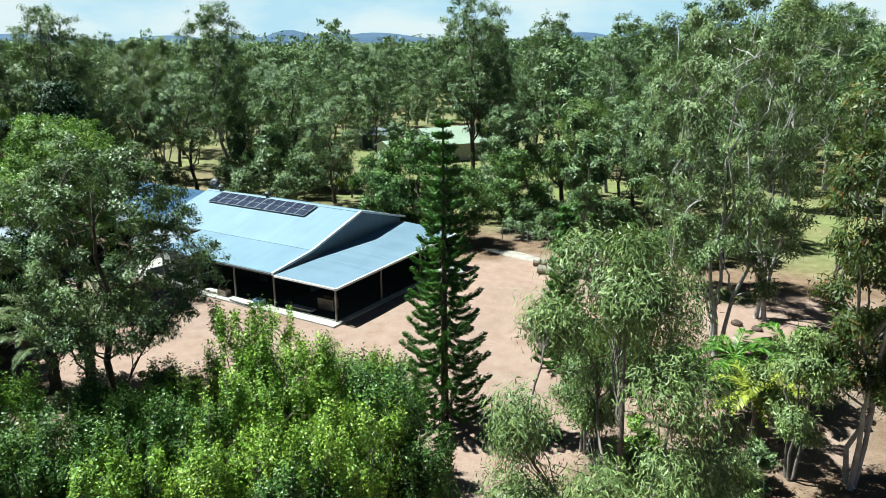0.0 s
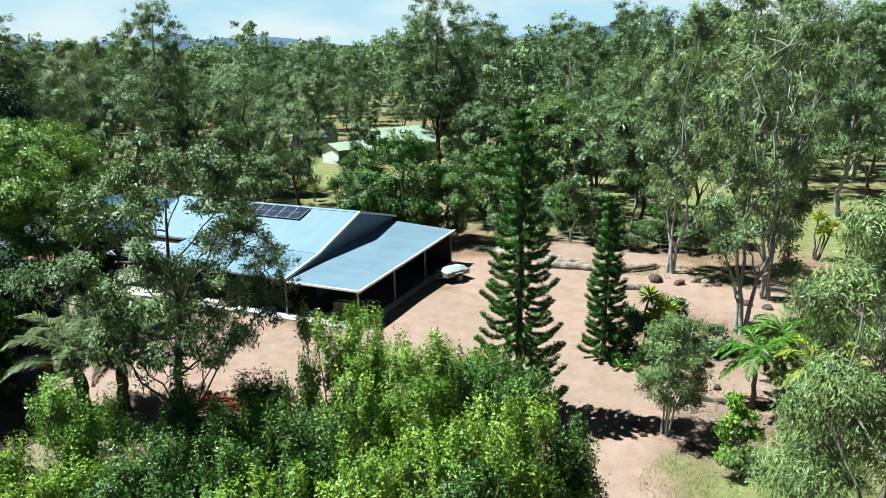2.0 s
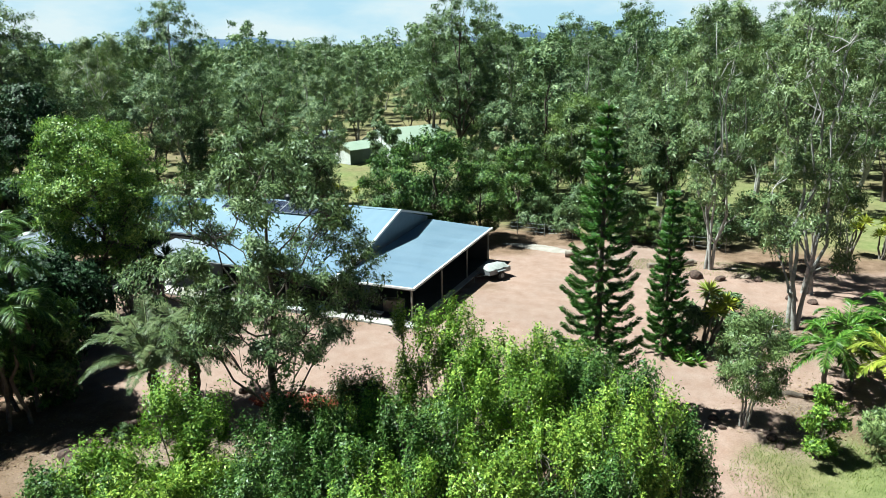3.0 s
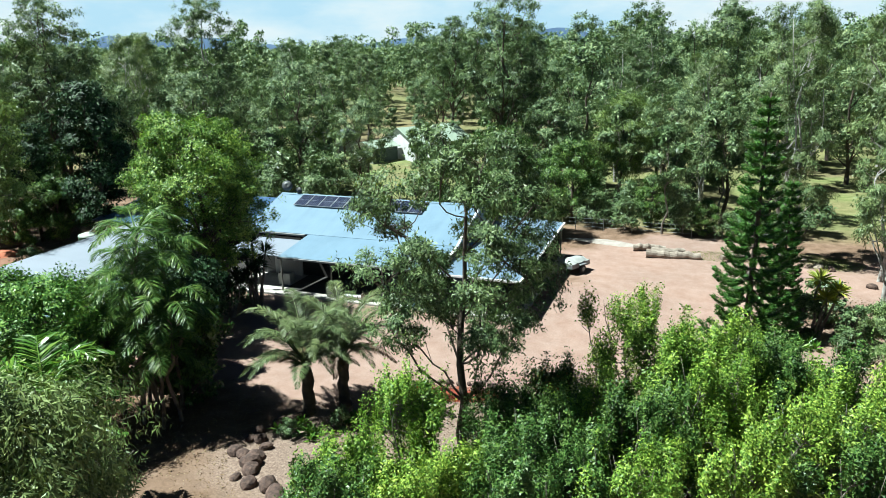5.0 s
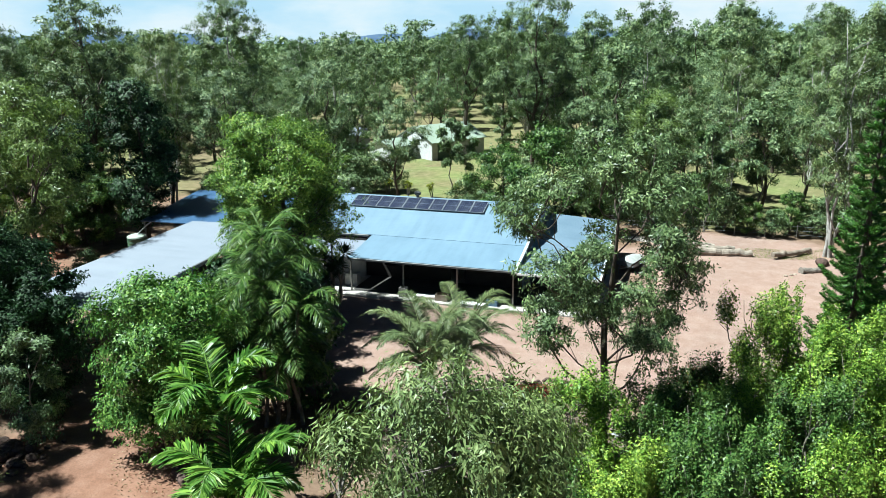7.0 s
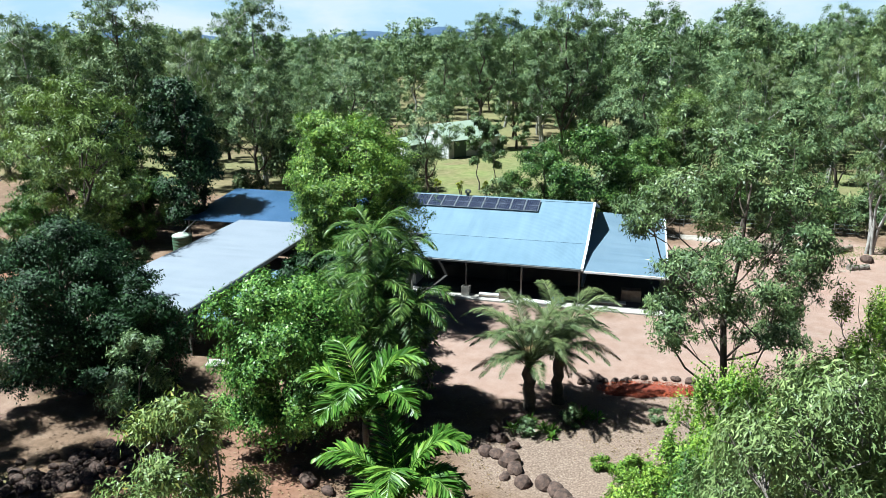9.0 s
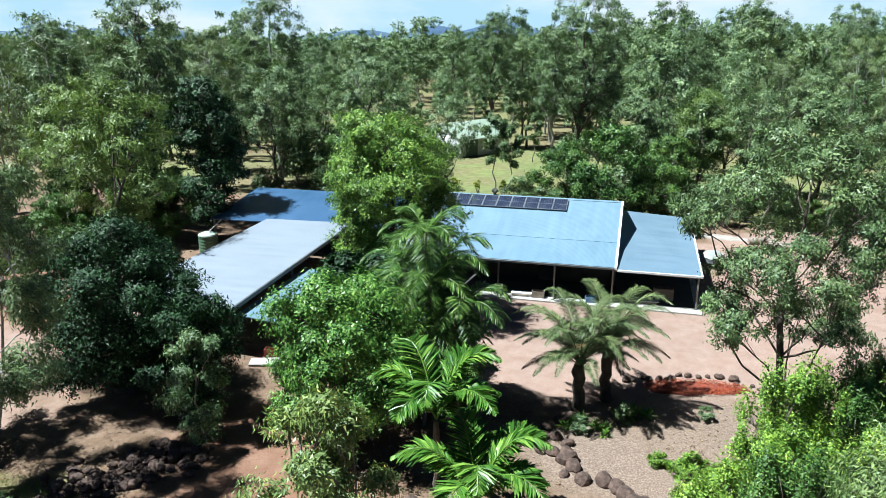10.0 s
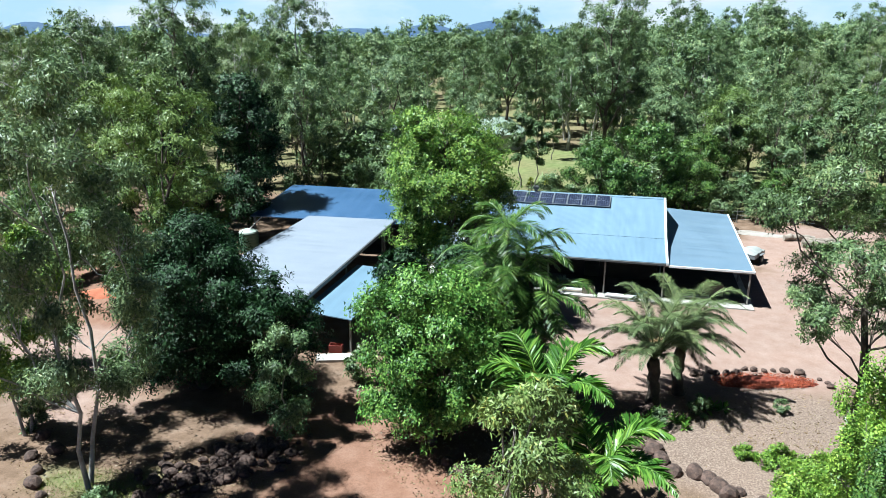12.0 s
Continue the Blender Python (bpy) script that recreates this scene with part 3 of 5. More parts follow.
# ---- near trees, each in its place ----
stand(tree("spotted_gum", "tall open gum with dark forked trunk and grey-green crown", 211, 13.0, 4.7, 4.4, 110, 58000, (0.16, 0.06), 0.8, 0.38, LEAF_SPOTTED, BARK_DARK, 0.19, fork=2.4, lobe=0.21, limb_share=0.34), -19.3, 24.4, 40)
stand(tree("rain_tree", "leafy tree with yellow-green sunlit top beside the garage", 12, 12.0, 5.1, 3.4, 110, 96000, (0.16, 0.085), 0.3, 0.46, LEAF_TIP, BARK_DARK, 0.2, bushy=True, lobe=0.3, shape="umbrella"), -39.2, 34.8)
stand(tree("leafy_tree", "dense broad-leaved green tree with hanging foliage", 213, 7.5, 3.9, 0.6, 80, 72000, (0.15, 0.08), 0.9, 0.5, LEAF_BROAD, BARK_DARK, 0.18, lobe=0.31), -36.0, 20.4)
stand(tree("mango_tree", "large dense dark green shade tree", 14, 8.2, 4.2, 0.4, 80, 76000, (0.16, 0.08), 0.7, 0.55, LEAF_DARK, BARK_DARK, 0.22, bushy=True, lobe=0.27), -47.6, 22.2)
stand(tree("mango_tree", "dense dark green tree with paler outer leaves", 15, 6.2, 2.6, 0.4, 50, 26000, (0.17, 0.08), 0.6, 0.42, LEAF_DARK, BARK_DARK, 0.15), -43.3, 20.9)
stand(tree("garden_tree", "small grey-green tree at the rock heap", 25, 5.0, 1.5, 0.3, 40, 12000, (0.16, 0.06), 0.8, 0.36, LEAF_GUM, BARK_GREY, 0.06), -41.8, 19.2)
stand(tree("sapling", "slender sapling with olive and rusty leaf tips", 16, 10.3, 1.15, 5.6, 75, 24000, (0.12, 0.04), 0.9, 0.28, LEAF_OLIVE, BARK_GREY, 0.07, trunks=2), -30.2, 6.2)
stand(tree("weeping_bottlebrush", "weeping grey-green tree with long hanging leaves", 17, 11.9, 2.35, 5.4, 95, 100000, (0.115, 0.03), 1.4, 0.32, LEAF_GREY, BARK_GREY, 0.1, trunks=2), -20.0, 6.4)
stand(tree("weeping_bottlebrush", "tall weeping olive-green tree with twisted limbs", 18, 13.4, 2.95, 2.2, 100, 100000, (0.13, 0.03), 1.4, 0.42, LEAF_GREY, BARK_GREY, 0.12, lobe=0.22), 2.2, 21.2)
stand(tree("grey_leaved_tree", "small multi-stemmed grey-green tree", 19, 5.4, 1.8, 1.4, 50, 14000, (0.16, 0.05), 0.9, 0.42, LEAF_GREY, BARK_PALE, 0.07, trunks=4), -3.2, 34.3)
stand(tree("shrub", "bright green rounded garden shrub", 20, 2.9, 1.1, 0.3, 27, 5000, (0.15, 0.09), 0.2, 0.3, LEAF_BRIGHT, BARK_GREY, 0.04, category="shrub"), -0.5, 32.7)
bright = ((-13.7, 26.5, 7.6, 1.7, 0), (-6.4, 23.6, 6.6, 1.6, 0), (-8.9, 28.0, 5.6, 1.8, 1), (-11.0, 24.2, 6.4, 1.8, 0), (-8.3, 22.6, 6.0, 1.8, 0), (-12.6, 22.3, 5.7, 1.8, 1), (-14.8, 23.8, 5.2, 1.8, 0),
          (-14.5, 20.7, 4.6, 1.5, 1), (-10.5, 26.6, 6.6, 1.5, 0), (-7.0, 26.0, 6.3, 1.5, 1), (-9.9, 21.0, 5.4, 1.6, 0), (-6.9, 21.4, 5.2, 1.6, 1), (-12.7, 20.0, 4.8, 1.6, 0),
          (-19.8, 20.0, 6.3, 1.5, 0), (-20.9, 17.5, 5.0, 1.4, 0), (-18.0, 18.8, 4.6, 1.5, 0), (-22.3, 18.4, 1.7, 1.3, 0),
          (-5.3, 25.6, 4.8, 1.4, 1), (-20.4, 15.9, 5.2, 1.4, 1), (-18.7, 16.6, 4.8, 1.4, 0), (-15.7, 22.4, 4.8, 1.3, 1), (-15.9, 24.6, 5.0, 1.3, 2),
          (-17.4, 22.6, 4.8, 1.4, 1), (-16.6, 20.0, 5.0, 1.5, 1), (-15.9, 18.0, 4.6, 1.4, 1), (-11.6, 28.6, 4.6, 1.2, 0), (-9.6, 29.0, 5.2, 1.1, 0), (-12.2, 25.4, 6.6, 1.2, 0), (-7.6, 27.4, 4.8, 1.2, 0))
for k, (x, y, h, r, dull) in enumerate(bright):
    stand(tree("leafy_shrub_tree", ("bushy bright green small tree with upright leafy shoots", "bushy green small tree with upright leafy shoots", "bushy small tree with red-flushed leafy shoots")[dull], 30 + k, h, r, 0.3, 40, 23000, (0.105, 0.062), 0.1, 0.42, (LEAF_BRIGHT, LEAF_DULL, LEAF_BLUSH)[dull], BARK_GREY, 0.06, trunks=5, spread=0.6, bushy=True, shoot=1.2, lobe=0.36), x, y)
stand(tree("red_tipped_gum", "gum with rusty red new leaf tips", 50, 16.2, 2.7, 3.5, 75, 30000, (0.24, 0.075), 1.2, 0.5, LEAF_RED, BARK_PALE, 0.13, trunks=3), 6.3, 37.4)

dense(-38.2, 25.8, 4.8, 2.2, 140, LEAF_BROAD, "dense green tree among the palms")
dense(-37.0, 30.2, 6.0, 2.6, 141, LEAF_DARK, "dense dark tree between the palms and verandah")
# 142 is an added tree, a dark patch for the recess beside the awning
dense(-41.0, 32.6, 4.4, 2.1, 142, LEAF_DARK, "added dark tree filling the dark gap beside the awning")

dense(-33.1, 25.4, 5.4, 1.9, 145, LEAF_DULL, "dense rounded green tree among the cane palms")
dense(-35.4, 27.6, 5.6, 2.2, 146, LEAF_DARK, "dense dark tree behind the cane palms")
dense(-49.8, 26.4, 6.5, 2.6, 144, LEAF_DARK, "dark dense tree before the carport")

# ---- gums: a few forms, then copies ----
gum_a = stand(tree("gum_tree", "tall pale-trunked gum with hanging grey-green leaves", 60, 18.8, 3.2, 3.8, 80, 28000, (0.24, 0.075), 1.1, 0.5, LEAF_PALE, BARK_PALE, 0.16, trunks=3, shape="column", spread=0.3, fork=3, lobe=0.3), -0.8, 47.2)
gum_b = stand(tree("gum_tree", "tall pale multi-stemmed gum with hanging grey-green leaves", 61, 18.6, 3.3, 4.4, 80, 26000, (0.24, 0.075), 1.1, 0.5, LEAF_PALE, BARK_PALE, 0.14, trunks=4, shape="column", spread=0.26, fork=3, lobe=0.3), -5.8, 57.3)
gum_c = stand(tree("gum_tree", "tall open gum with dark limbs and layered crown", 62, 20.8, 5.6, 7.5, 80, 21000, (0.32, 0.11), 0.7, 0.62, LEAF_GUM, BARK_DARK, 0.3, shape="umbrella", fork=8), -31.4, 74.6)
gum_d = stand(tree("gum_tree", "tall gum with pale trunk and full crown", 63, 21.4, 4.3, 5.5, 90, 24000, (0.3, 0.11), 0.9, 0.62, LEAF_GUM, BARK_PALE, 0.25, shape="column"), -64.6, 70.4)
gum_e = stand(tree("gum_tree", "spreading gum with dark trunk and dull green crown", 64, 14.5, 4.8, 4.5, 60, 12500, (0.32, 0.115), 0.6, 0.62, LEAF_WOODS, BARK_DARK, 0.22, fork=4), -53.7, 71.8)
small_gum = stand(tree("gum_tree", "young slim gum with sparse crown", 65, 9.5, 2.2, 3.5, 24, 4500, (0.36, 0.15), 0.9, 0.45, LEAF_GUM, BARK_GREY, 0.09), -14.4, 63.0)
stand(tree("dome_tree", "rounded fresh green tree", 66, 11.3, 3.8, 2.6, 54, 24000, (0.2, 0.08), 0.2, 0.75, LEAF_WATTLE, BARK_DARK, 0.2, bushy=True), -19.2, 74.2)
dark_bush = stand(tree("dark_tree", "dense dark green garden tree behind the house", 67, 9.3, 3.8, 0.8, 40, 19000, (0.26, 0.13), 0.4, 0.7, LEAF_DULL, BARK_DARK, 0.2, bushy=True, lobe=0.3), -27.3, 58.2)
black_tree = stand(tree("dark_tree", "tall dense dark tree beside the garage", 68, 13.2, 3.4, 1.0, 50, 18000, (0.32, 0.15), 0.5, 0.7, LEAF_DARK, BARK_DARK, 0.2, bushy=True), -58.6, 46.8)

understory = stand(tree("understory_bush", "dull green bush under the gums", 69, 3.4, 1.9, 0.2, 26, 3600, (0.24, 0.11), 0.4, 0.5, LEAF_GUM, BARK_GREY, 0.05, bushy=True, category="shrub"), -20.4, 64.0)
wattle = stand(tree("wattle_tree", "pale yellow-green feathery tree beyond the garage", 72, 13.6, 4.5, 3.5, 60, 22000, (0.27, 0.09), 0.9, 0.6, LEAF_WATTLE, BARK_DARK, 0.2), -58.7, 36.4)
for x, y, z_, w in ((-17.5, 62.8, 0.9, 30), (-12.8, 63.6, 1.1, 80), (-9.0, 62.4, 0.7, 120), (-5.2, 63.8, 1.0, 170), (-3.0, 66.5, 1.2, 310), (-13.5, 67.2, 1.1, 20), (-18.0, 69.5, 1.0, 70),
                   (-26.0, 59.8, 0.7, 110), (-33.5, 61.8, 0.9, 160), (-36.0, 64.5, 1.0, 200), (-47.5, 63.5, 1.0, 250), (-51.5, 61.0, 1.1, 300), (-55.5, 62.5, 1.1, 10), (-60.0, 58.5, 1.2, 60), (9.5, 70.0, 1.2, 90), (10.5, 53.5, 1.2, 190),
                   (-62.0, 36.0, 1.1, 30), (-66.0, 33.0, 1.2, 90), (-57.5, 33.5, 0.8, 140), (-71.0, 31.5, 1.3, 200), (-55.5, 37.0, 0.7, 250), (13.5, 60.5, 1.3, 70)):
    put(understory, x, y, z_, w)
for x, y, z_, w in ((-48.5, 67.0, 1.5, 0), (-51.0, 70.5, 1.7, 50), (-53.5, 66.5, 1.6, 100), (-46.8, 71.5, 1.2, 150), (-56.5, 70.0, 1.8, 200), (-59.5, 74.0, 1.8, 250), (-63.0, 71.5, 1.7, 300), (-30.5, 66.0, 1.4, 20), (-26.5, 68.5, 1.5, 70), (-21.5, 69.5, 1.2, 120), (-33.0, 84.0, 1.5, 10), (-28.0, 88.0, 1.6, 60), (-23.0, 83.0, 1.4, 210), (-12.0, 85.0, 1.4, 260), (-61.0, 84.0, 1.8, 310), (-66.0, 80.0, 1.8, 40)):
    put(understory, x, y, z_, w)
for x, y, z_, w in ((-63.0, 42.5, 0.6, 70), (-66.5, 39.0, 0.55, 140), (-61.5, 45.0, 0.65, 200), (-69.0, 43.0, 0.7, 260), (-64.5, 35.5, 0.5, 30), (-72.0, 38.5, 0.6, 90), (-56.2, 32.6, 0.38, 150)):
    put(dark_bush, x, y, z_, w)
mid = [(wattle, -68.5, 44.0, 0.95, 90), (gum_e, -60.5, 62.5, 0.95, 30), (gum_e, -14.5, 72.5, 0.8, 30), (gum_e, -5.5, 72.0, 0.85, 100), (gum_b, -11.5, 78.0, 0.8, 250), (small_gum, -19.5, 72.5, 1.1, 10), (small_gum, -24.5, 71.0, 1.0, 190), (gum_e, -25.5, 71.5, 0.75, 290),
       (gum_a, 0.4, 54.2, 1.0, 60), (gum_d, 6.3, 80, 0.9, 100), (gum_b, 10.5, 60, 1.15, 40), (gum_a, 13, 50, 1.1, 200), (gum_c, -67.1, 51.6, 0.97, 0), (gum_e, -69.5, 55.0, 1.1, 0), (gum_a, -66, 60, 0.9, 10),
       (gum_d, -74, 48.5, 0.85, 140), (gum_e, -71.5, 52.5, 0.95, 80), (gum_e, -64, 57, 0.85, 200), (gum_e, -66.2, 74.4, 1.0, 250), (gum_b, -70.7, 66.2, 0.95, 70), (gum_e, -43.8, 66.6, 0.75, 10),
       (gum_c, -47, 104, 0.95, 120), (gum_d, -0.2, 100, 0.95, 20), (small_gum, -10.2, 66, 1.15, 90), (gum_e, -9.7, 67.5, 0.8, 150), (gum_e, -16, 80.4, 0.85, 60), (gum_b, -2.5, 87.4, 0.9, 150),
       (small_gum, -40.3, 73.9, 0.9, 200), (small_gum, -38.7, 73.2, 0.8, 20), (gum_e, -24.3, 95, 0.95, 270), (gum_e, -21.7, 102, 0.9, 320), (gum_a, 18, 64, 1.1, 300),
       (gum_e, -87, 82, 1.0, 50), (gum_e, -78, 74, 0.95, 170), (gum_b, -80, 62, 0.95, 260), (gum_a, -82, 50, 0.9, 30), (gum_e, -76, 40, 0.75, 120), (gum_e, -86, 38, 0.85, 310),
       (dark_bush, -22.5, 66, 0.8, 40), (dark_bush, -31.2, 58.8, 0.82, 130), (dark_bush, -24.0, 59.4, 0.72, 250), (dark_bush, -66, 49, 0.8, 200), (black_tree, -64, 45.5, 0.75, 120), (dark_bush, -70, 36, 0.55, 20),
       (dark_bush, -15.5, 65.5, 0.5, 250), (dark_bush, -11.0, 62.8, 0.35, 250), (dark_bush, -7.5, 64, 0.4, 20)]
for ob, x, y, s, turn in mid:
    put(ob, x, y, s, turn)
stand(tree("gum_tree", "slender pale gum with two leaning trunks", 70, 15.2, 3.3, 3.2, 100, 60000, (0.17, 0.055), 1.1, 0.46, LEAF_GUM, BARK_PALE, 0.11, trunks=2, spread=0.5, shape="column", lobe=0.22), -47.4, 14.2, 75)
stand(tree("gum_tree", "young leaning gum with yellow-green leaves", 73, 9.0, 2.3, 2.0, 60, 26000, (0.2, 0.07), 1.0, 0.45, LEAF_TIP, BARK_PALE, 0.08, trunks=2, spread=0.6), -52.4, 16.6)
stand(tree("gum_tree", "grey-green gum beside the drive", 74, 11.5, 2.5, 2.6, 55, 17000, (0.22, 0.08), 1.0, 0.5, LEAF_GUM, BARK_PALE, 0.1, trunks=2, spread=0.5), -55.5, 22.5)
for x, y, z_, w in ((-54.2, 19.2, 0.6, 90),):
    put(understory, x, y, z_, w)
stand(tree("grey_leaved_tree", "pale multi-stemmed weeping garden tree", 71, 6.6, 1.6, 2.0, 30, 12000, (0.2, 0.055), 1.3, 0.4, LEAF_GREY, BARK_GREY, 0.09, trunks=3), 4.3, 36.7)


# ---- conifers ----
def conifer(label, seed, height, radius, base, tiers, mat):
    """Tiers of upswept branches, each a rope of needles."""
    rng = np.random.default_rng(seed)
    root = thing("norfolk_pine", 0, 0, 0, label, "tree")
    verts, faces, pts, ways, outs = [], [], [], [], []
    line = np.stack([np.zeros(8), np.zeros(8), np.linspace(-0.1, height, 8)], 1)
    tube(verts, faces, line, np.linspace(0.14, 0.02, 8) * height / 10, 8)
    for k in range(tiers):
        u = (k + 0.3) / tiers
        z = base + (height - base) * u ** 0.95
        n = 7 if u < 0.6 else 6
        reach = radius * (1 - u) ** 0.75 + 0.14
        for j in range(n):
            w = 2 * math.pi * (j + 0.5 * (k % 2)) / n + rng.uniform(-0.2, 0.2)
            r = reach * rng.uniform(0.75, 1.1)
            s = np.linspace(0, 1, 9)
            out = np.stack([np.cos(w) * r * s, np.sin(w) * r * s, z - 0.2 * r * np.sin(np.pi * s * 0.85) + 0.2 * r * s ** 4], 1)
            tube(verts, faces, out[::2], np.linspace(0.03, 0.01, 5), 4, False)
            m = int(430 * r / 1.7 + 90)
            q = rng.uniform(0.16, 1.04, m) ** 0.85
            at = np.stack([np.interp(q, s, out[:, c]) for c in range(3)], 1)
            tang = np.array([math.cos(w), math.sin(w), 0.1])
            around = rng.normal(size=(m, 3))
            around /= np.linalg.norm(around, axis=1, keepdims=True)
            pts.append(at + around * (0.07 + 0.05 * q[:, None]) * rng.uniform(0.5, 1.1, (m, 1)))
            ways.append(tang + around * 0.9 + (0, 0, 0.2))
            outs.append(around)
    mesh_object("trunk", verts, faces, BARK_DARK, root, smooth=True)
    leaf_mesh("crown", np.concatenate(pts), np.concatenate(ways), 0.13, 0.055, mat, rng, root, facing=np.concatenate(outs))
    return root


stand(conifer("tall tiered Norfolk pine with upswept dark branches", 80, 13.6, 1.85, 0.5, 27, LEAF_PINE), -9.3, 33.3)
stand(conifer("young tiered Norfolk pine beside the drive", 81, 8.8, 1.05, 0.4, 19, LEAF_PINE), -7.2, 41.2)


# ---- palms ----
DRY_FROND = foliage("dry_brown_fronds", (0.07, 0.045, 0.028), (0.15, 0.1, 0.062), (0.24, 0.17, 0.11), through=0.1)


def frond(pts_out, ways_out, verts, faces, hub, w, rise, reach, rng, leaflets, leaflet, stiff=0.6, arch=False):
    """One feather frond; arch: it climbs steeply first and bows over at its tip."""
    s = np.linspace(0, 1, 9)
    up = rise * np.sin(np.minimum(s * 1.35, 1.6)) - stiff * reach * s ** 2.6
    far_out = reach * s
    if arch:
        far_out, up = reach * (0.55 * s + 0.45 * s ** 2), rise * (1 - (1 - s) ** 1.7) - 0.34 * reach * s ** 4
    out = np.stack([np.cos(w) * far_out, np.sin(w) * far_out, up], 1) + hub
    tube(verts, faces, out, np.linspace(0.035, 0.006, 9), 4, False)
    q = np.linspace(0.12, 1.0, leaflets)
    at = np.stack([np.interp(q, s, out[:, c]) for c in range(3)], 1)
    tang = np.gradient(at, axis=0)
    tang /= np.linalg.norm(tang, axis=1, keepdims=True)
    across = np.array([-math.sin(w), math.cos(w), 0])
    for sgn in (-1, 1):
        pts_out.append(at)
        ways_out.append((tang * 0.75 + sgn * across * 0.85 + rng.normal(size=at.shape) * 0.1 + (0, 0, 0.1 - 0.25 * leaflet)) * (np.sin(np.pi * np.clip(q * 0.85 + 0.1, 0, 1)) * leaflet)[:, None])


def ribbon_mesh(name, points, ways, width, mat, rng, parent, label=""):
    """Narrow leaflets, each as long as its own way."""
    n = len(points)
    length = np.linalg.norm(ways, axis=1, keepdims=True)
    side = np.cross(ways, (0.1, 0.05, 1.0)) + 0.25 * np.cross(ways, rng.normal(size=(n, 3)))
    side *= width / (np.linalg.norm(side, axis=1, keepdims=True) + 1e-9) * 0.5
    tip = points + ways - (0, 0, 0.14) * length
    mid_ = points + 0.5 * ways
    v = np.stack([points, mid_ + side, tip, mid_ - side], 1).reshape(-1, 3)
    f = np.arange(4 * n).reshape(-1, 4)
    return mesh_object(name, v.tolist(), f.tolist(), mat, parent, label)


def palm(name, label, seed, trunk_h, trunk_r, fronds, reach, rise, leaflets, leaflet, width, mat, low=-0.25, stems=((0, 0, 1.0),), bark=None, dead=0, arch=False):
    rng = np.random.default_rng(seed)
    root = thing(name, 0, 0, 0, label, "palm")
    for sx, sy, sc in stems:
        verts, faces = [], []
        hub = np.array([sx + rng.uniform(-0.2, 0.2), sy + rng.uniform(-0.2, 0.2), trunk_h * sc])
        line = bent((sx, sy, -0.1), hub, rng, 0.03, 8)
        tube(verts, faces, line, trunk_r * np.r_[1.3, 1.05, 1, 1, 0.95, 1.0, 1.1, 0.8], 9)
        mesh_object("trunk", verts, faces, bark or BARK_PALM, root, smooth=True)
        for k in range(fronds):
            verts, faces, pts, ways = [], [], [], []
            age = (k + rng.uniform(0, 0.8)) / fronds
            frond(pts, ways, verts, faces, hub, k * 2.39996 + rng.uniform(-0.25, 0.25), rise * (1 - age) + low * reach * age, reach * (0.62 + 0.38 * np.sin(np.pi * (0.25 + 0.6 * age))) * rng.uniform(0.9, 1.1), rng, leaflets, leaflet, arch=arch)
            dry = k >= fronds - dead
            blade = ribbon_mesh("frond", np.concatenate(pts), np.concatenate(ways), width, DRY_FROND if dry else mat, rng, root, "dry brown frond" if dry else "")
            mesh_object("stalk", verts, faces, DRY_FROND if dry else mat, blade)
    return root


stand(palm("triangle_palm", "blue-grey feather palm with stout dark trunk", 90, 2.1, 0.27, 26, 3.0, 3.8, 240, 0.52, 0.024, LEAF_BLUE, low=0.25, bark=BARK_DARK, dead=1, arch=True), -27.2, 26.0)
stand(palm("triangle_palm", "blue-grey feather palm with a few dry fronds and dark trunk", 91, 2.2, 0.25, 24, 2.9, 3.8, 240, 0.52, 0.024, LEAF_BLUE, low=0.28, bark=BARK_DARK, dead=4, arch=True), -26.0, 27.2)
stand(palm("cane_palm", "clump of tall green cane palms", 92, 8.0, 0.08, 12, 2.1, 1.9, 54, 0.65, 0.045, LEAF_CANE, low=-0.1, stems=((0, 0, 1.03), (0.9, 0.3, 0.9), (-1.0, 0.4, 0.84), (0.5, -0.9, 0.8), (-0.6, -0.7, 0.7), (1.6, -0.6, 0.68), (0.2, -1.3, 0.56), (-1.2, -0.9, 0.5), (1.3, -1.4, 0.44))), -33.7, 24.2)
stand(palm("bangalow_palm", "palm with broad bright green arching fronds", 93, 2.7, 0.1, 10, 2.3, 3.0, 70, 0.8, 0.11, LEAF_PALM, low=0.5, arch=True, stems=((0, 0, 1.0), (-1.6, 2.2, 1.5))), -29.5, 14.4)


# ---- far gums ----
far_a = stand(tree("gum_tree", "distant gum with pale trunk and layered crown", 75, 20.0, 5.0, 3.4, 64, 8600, (0.38, 0.21), 0.5, 0.85, LEAF_WOODS, BARK_PALE, 0.22, lobe=0.36), -20, 116)
far_b = stand(tree("gum_tree", "distant spreading gum with dark trunk", 76, 18.5, 5.6, 2.4, 64, 8600, (0.38, 0.21), 0.5, 0.85, LEAF_WOODS, BARK_DARK, 0.22, lobe=0.36), -32, 121)
far_c = stand(tree("gum_tree", "distant narrow gum above the canopy", 77, 22.5, 4.2, 6.0, 60, 7600, (0.36, 0.2), 0.5, 0.85, LEAF_GUM, BARK_PALE, 0.24, shape="column", lobe=0.4), -9, 124)

# ---- open woodland of single gums behind the house ----
def stature(x, y):
    """The woods stand lower towards the hills to the west."""
    w = math.degrees(math.atan2(-14 - x, y - 5))
    return 0.83 + 0.15 * min(1.0, max(0.0, (28 - w) / 28))


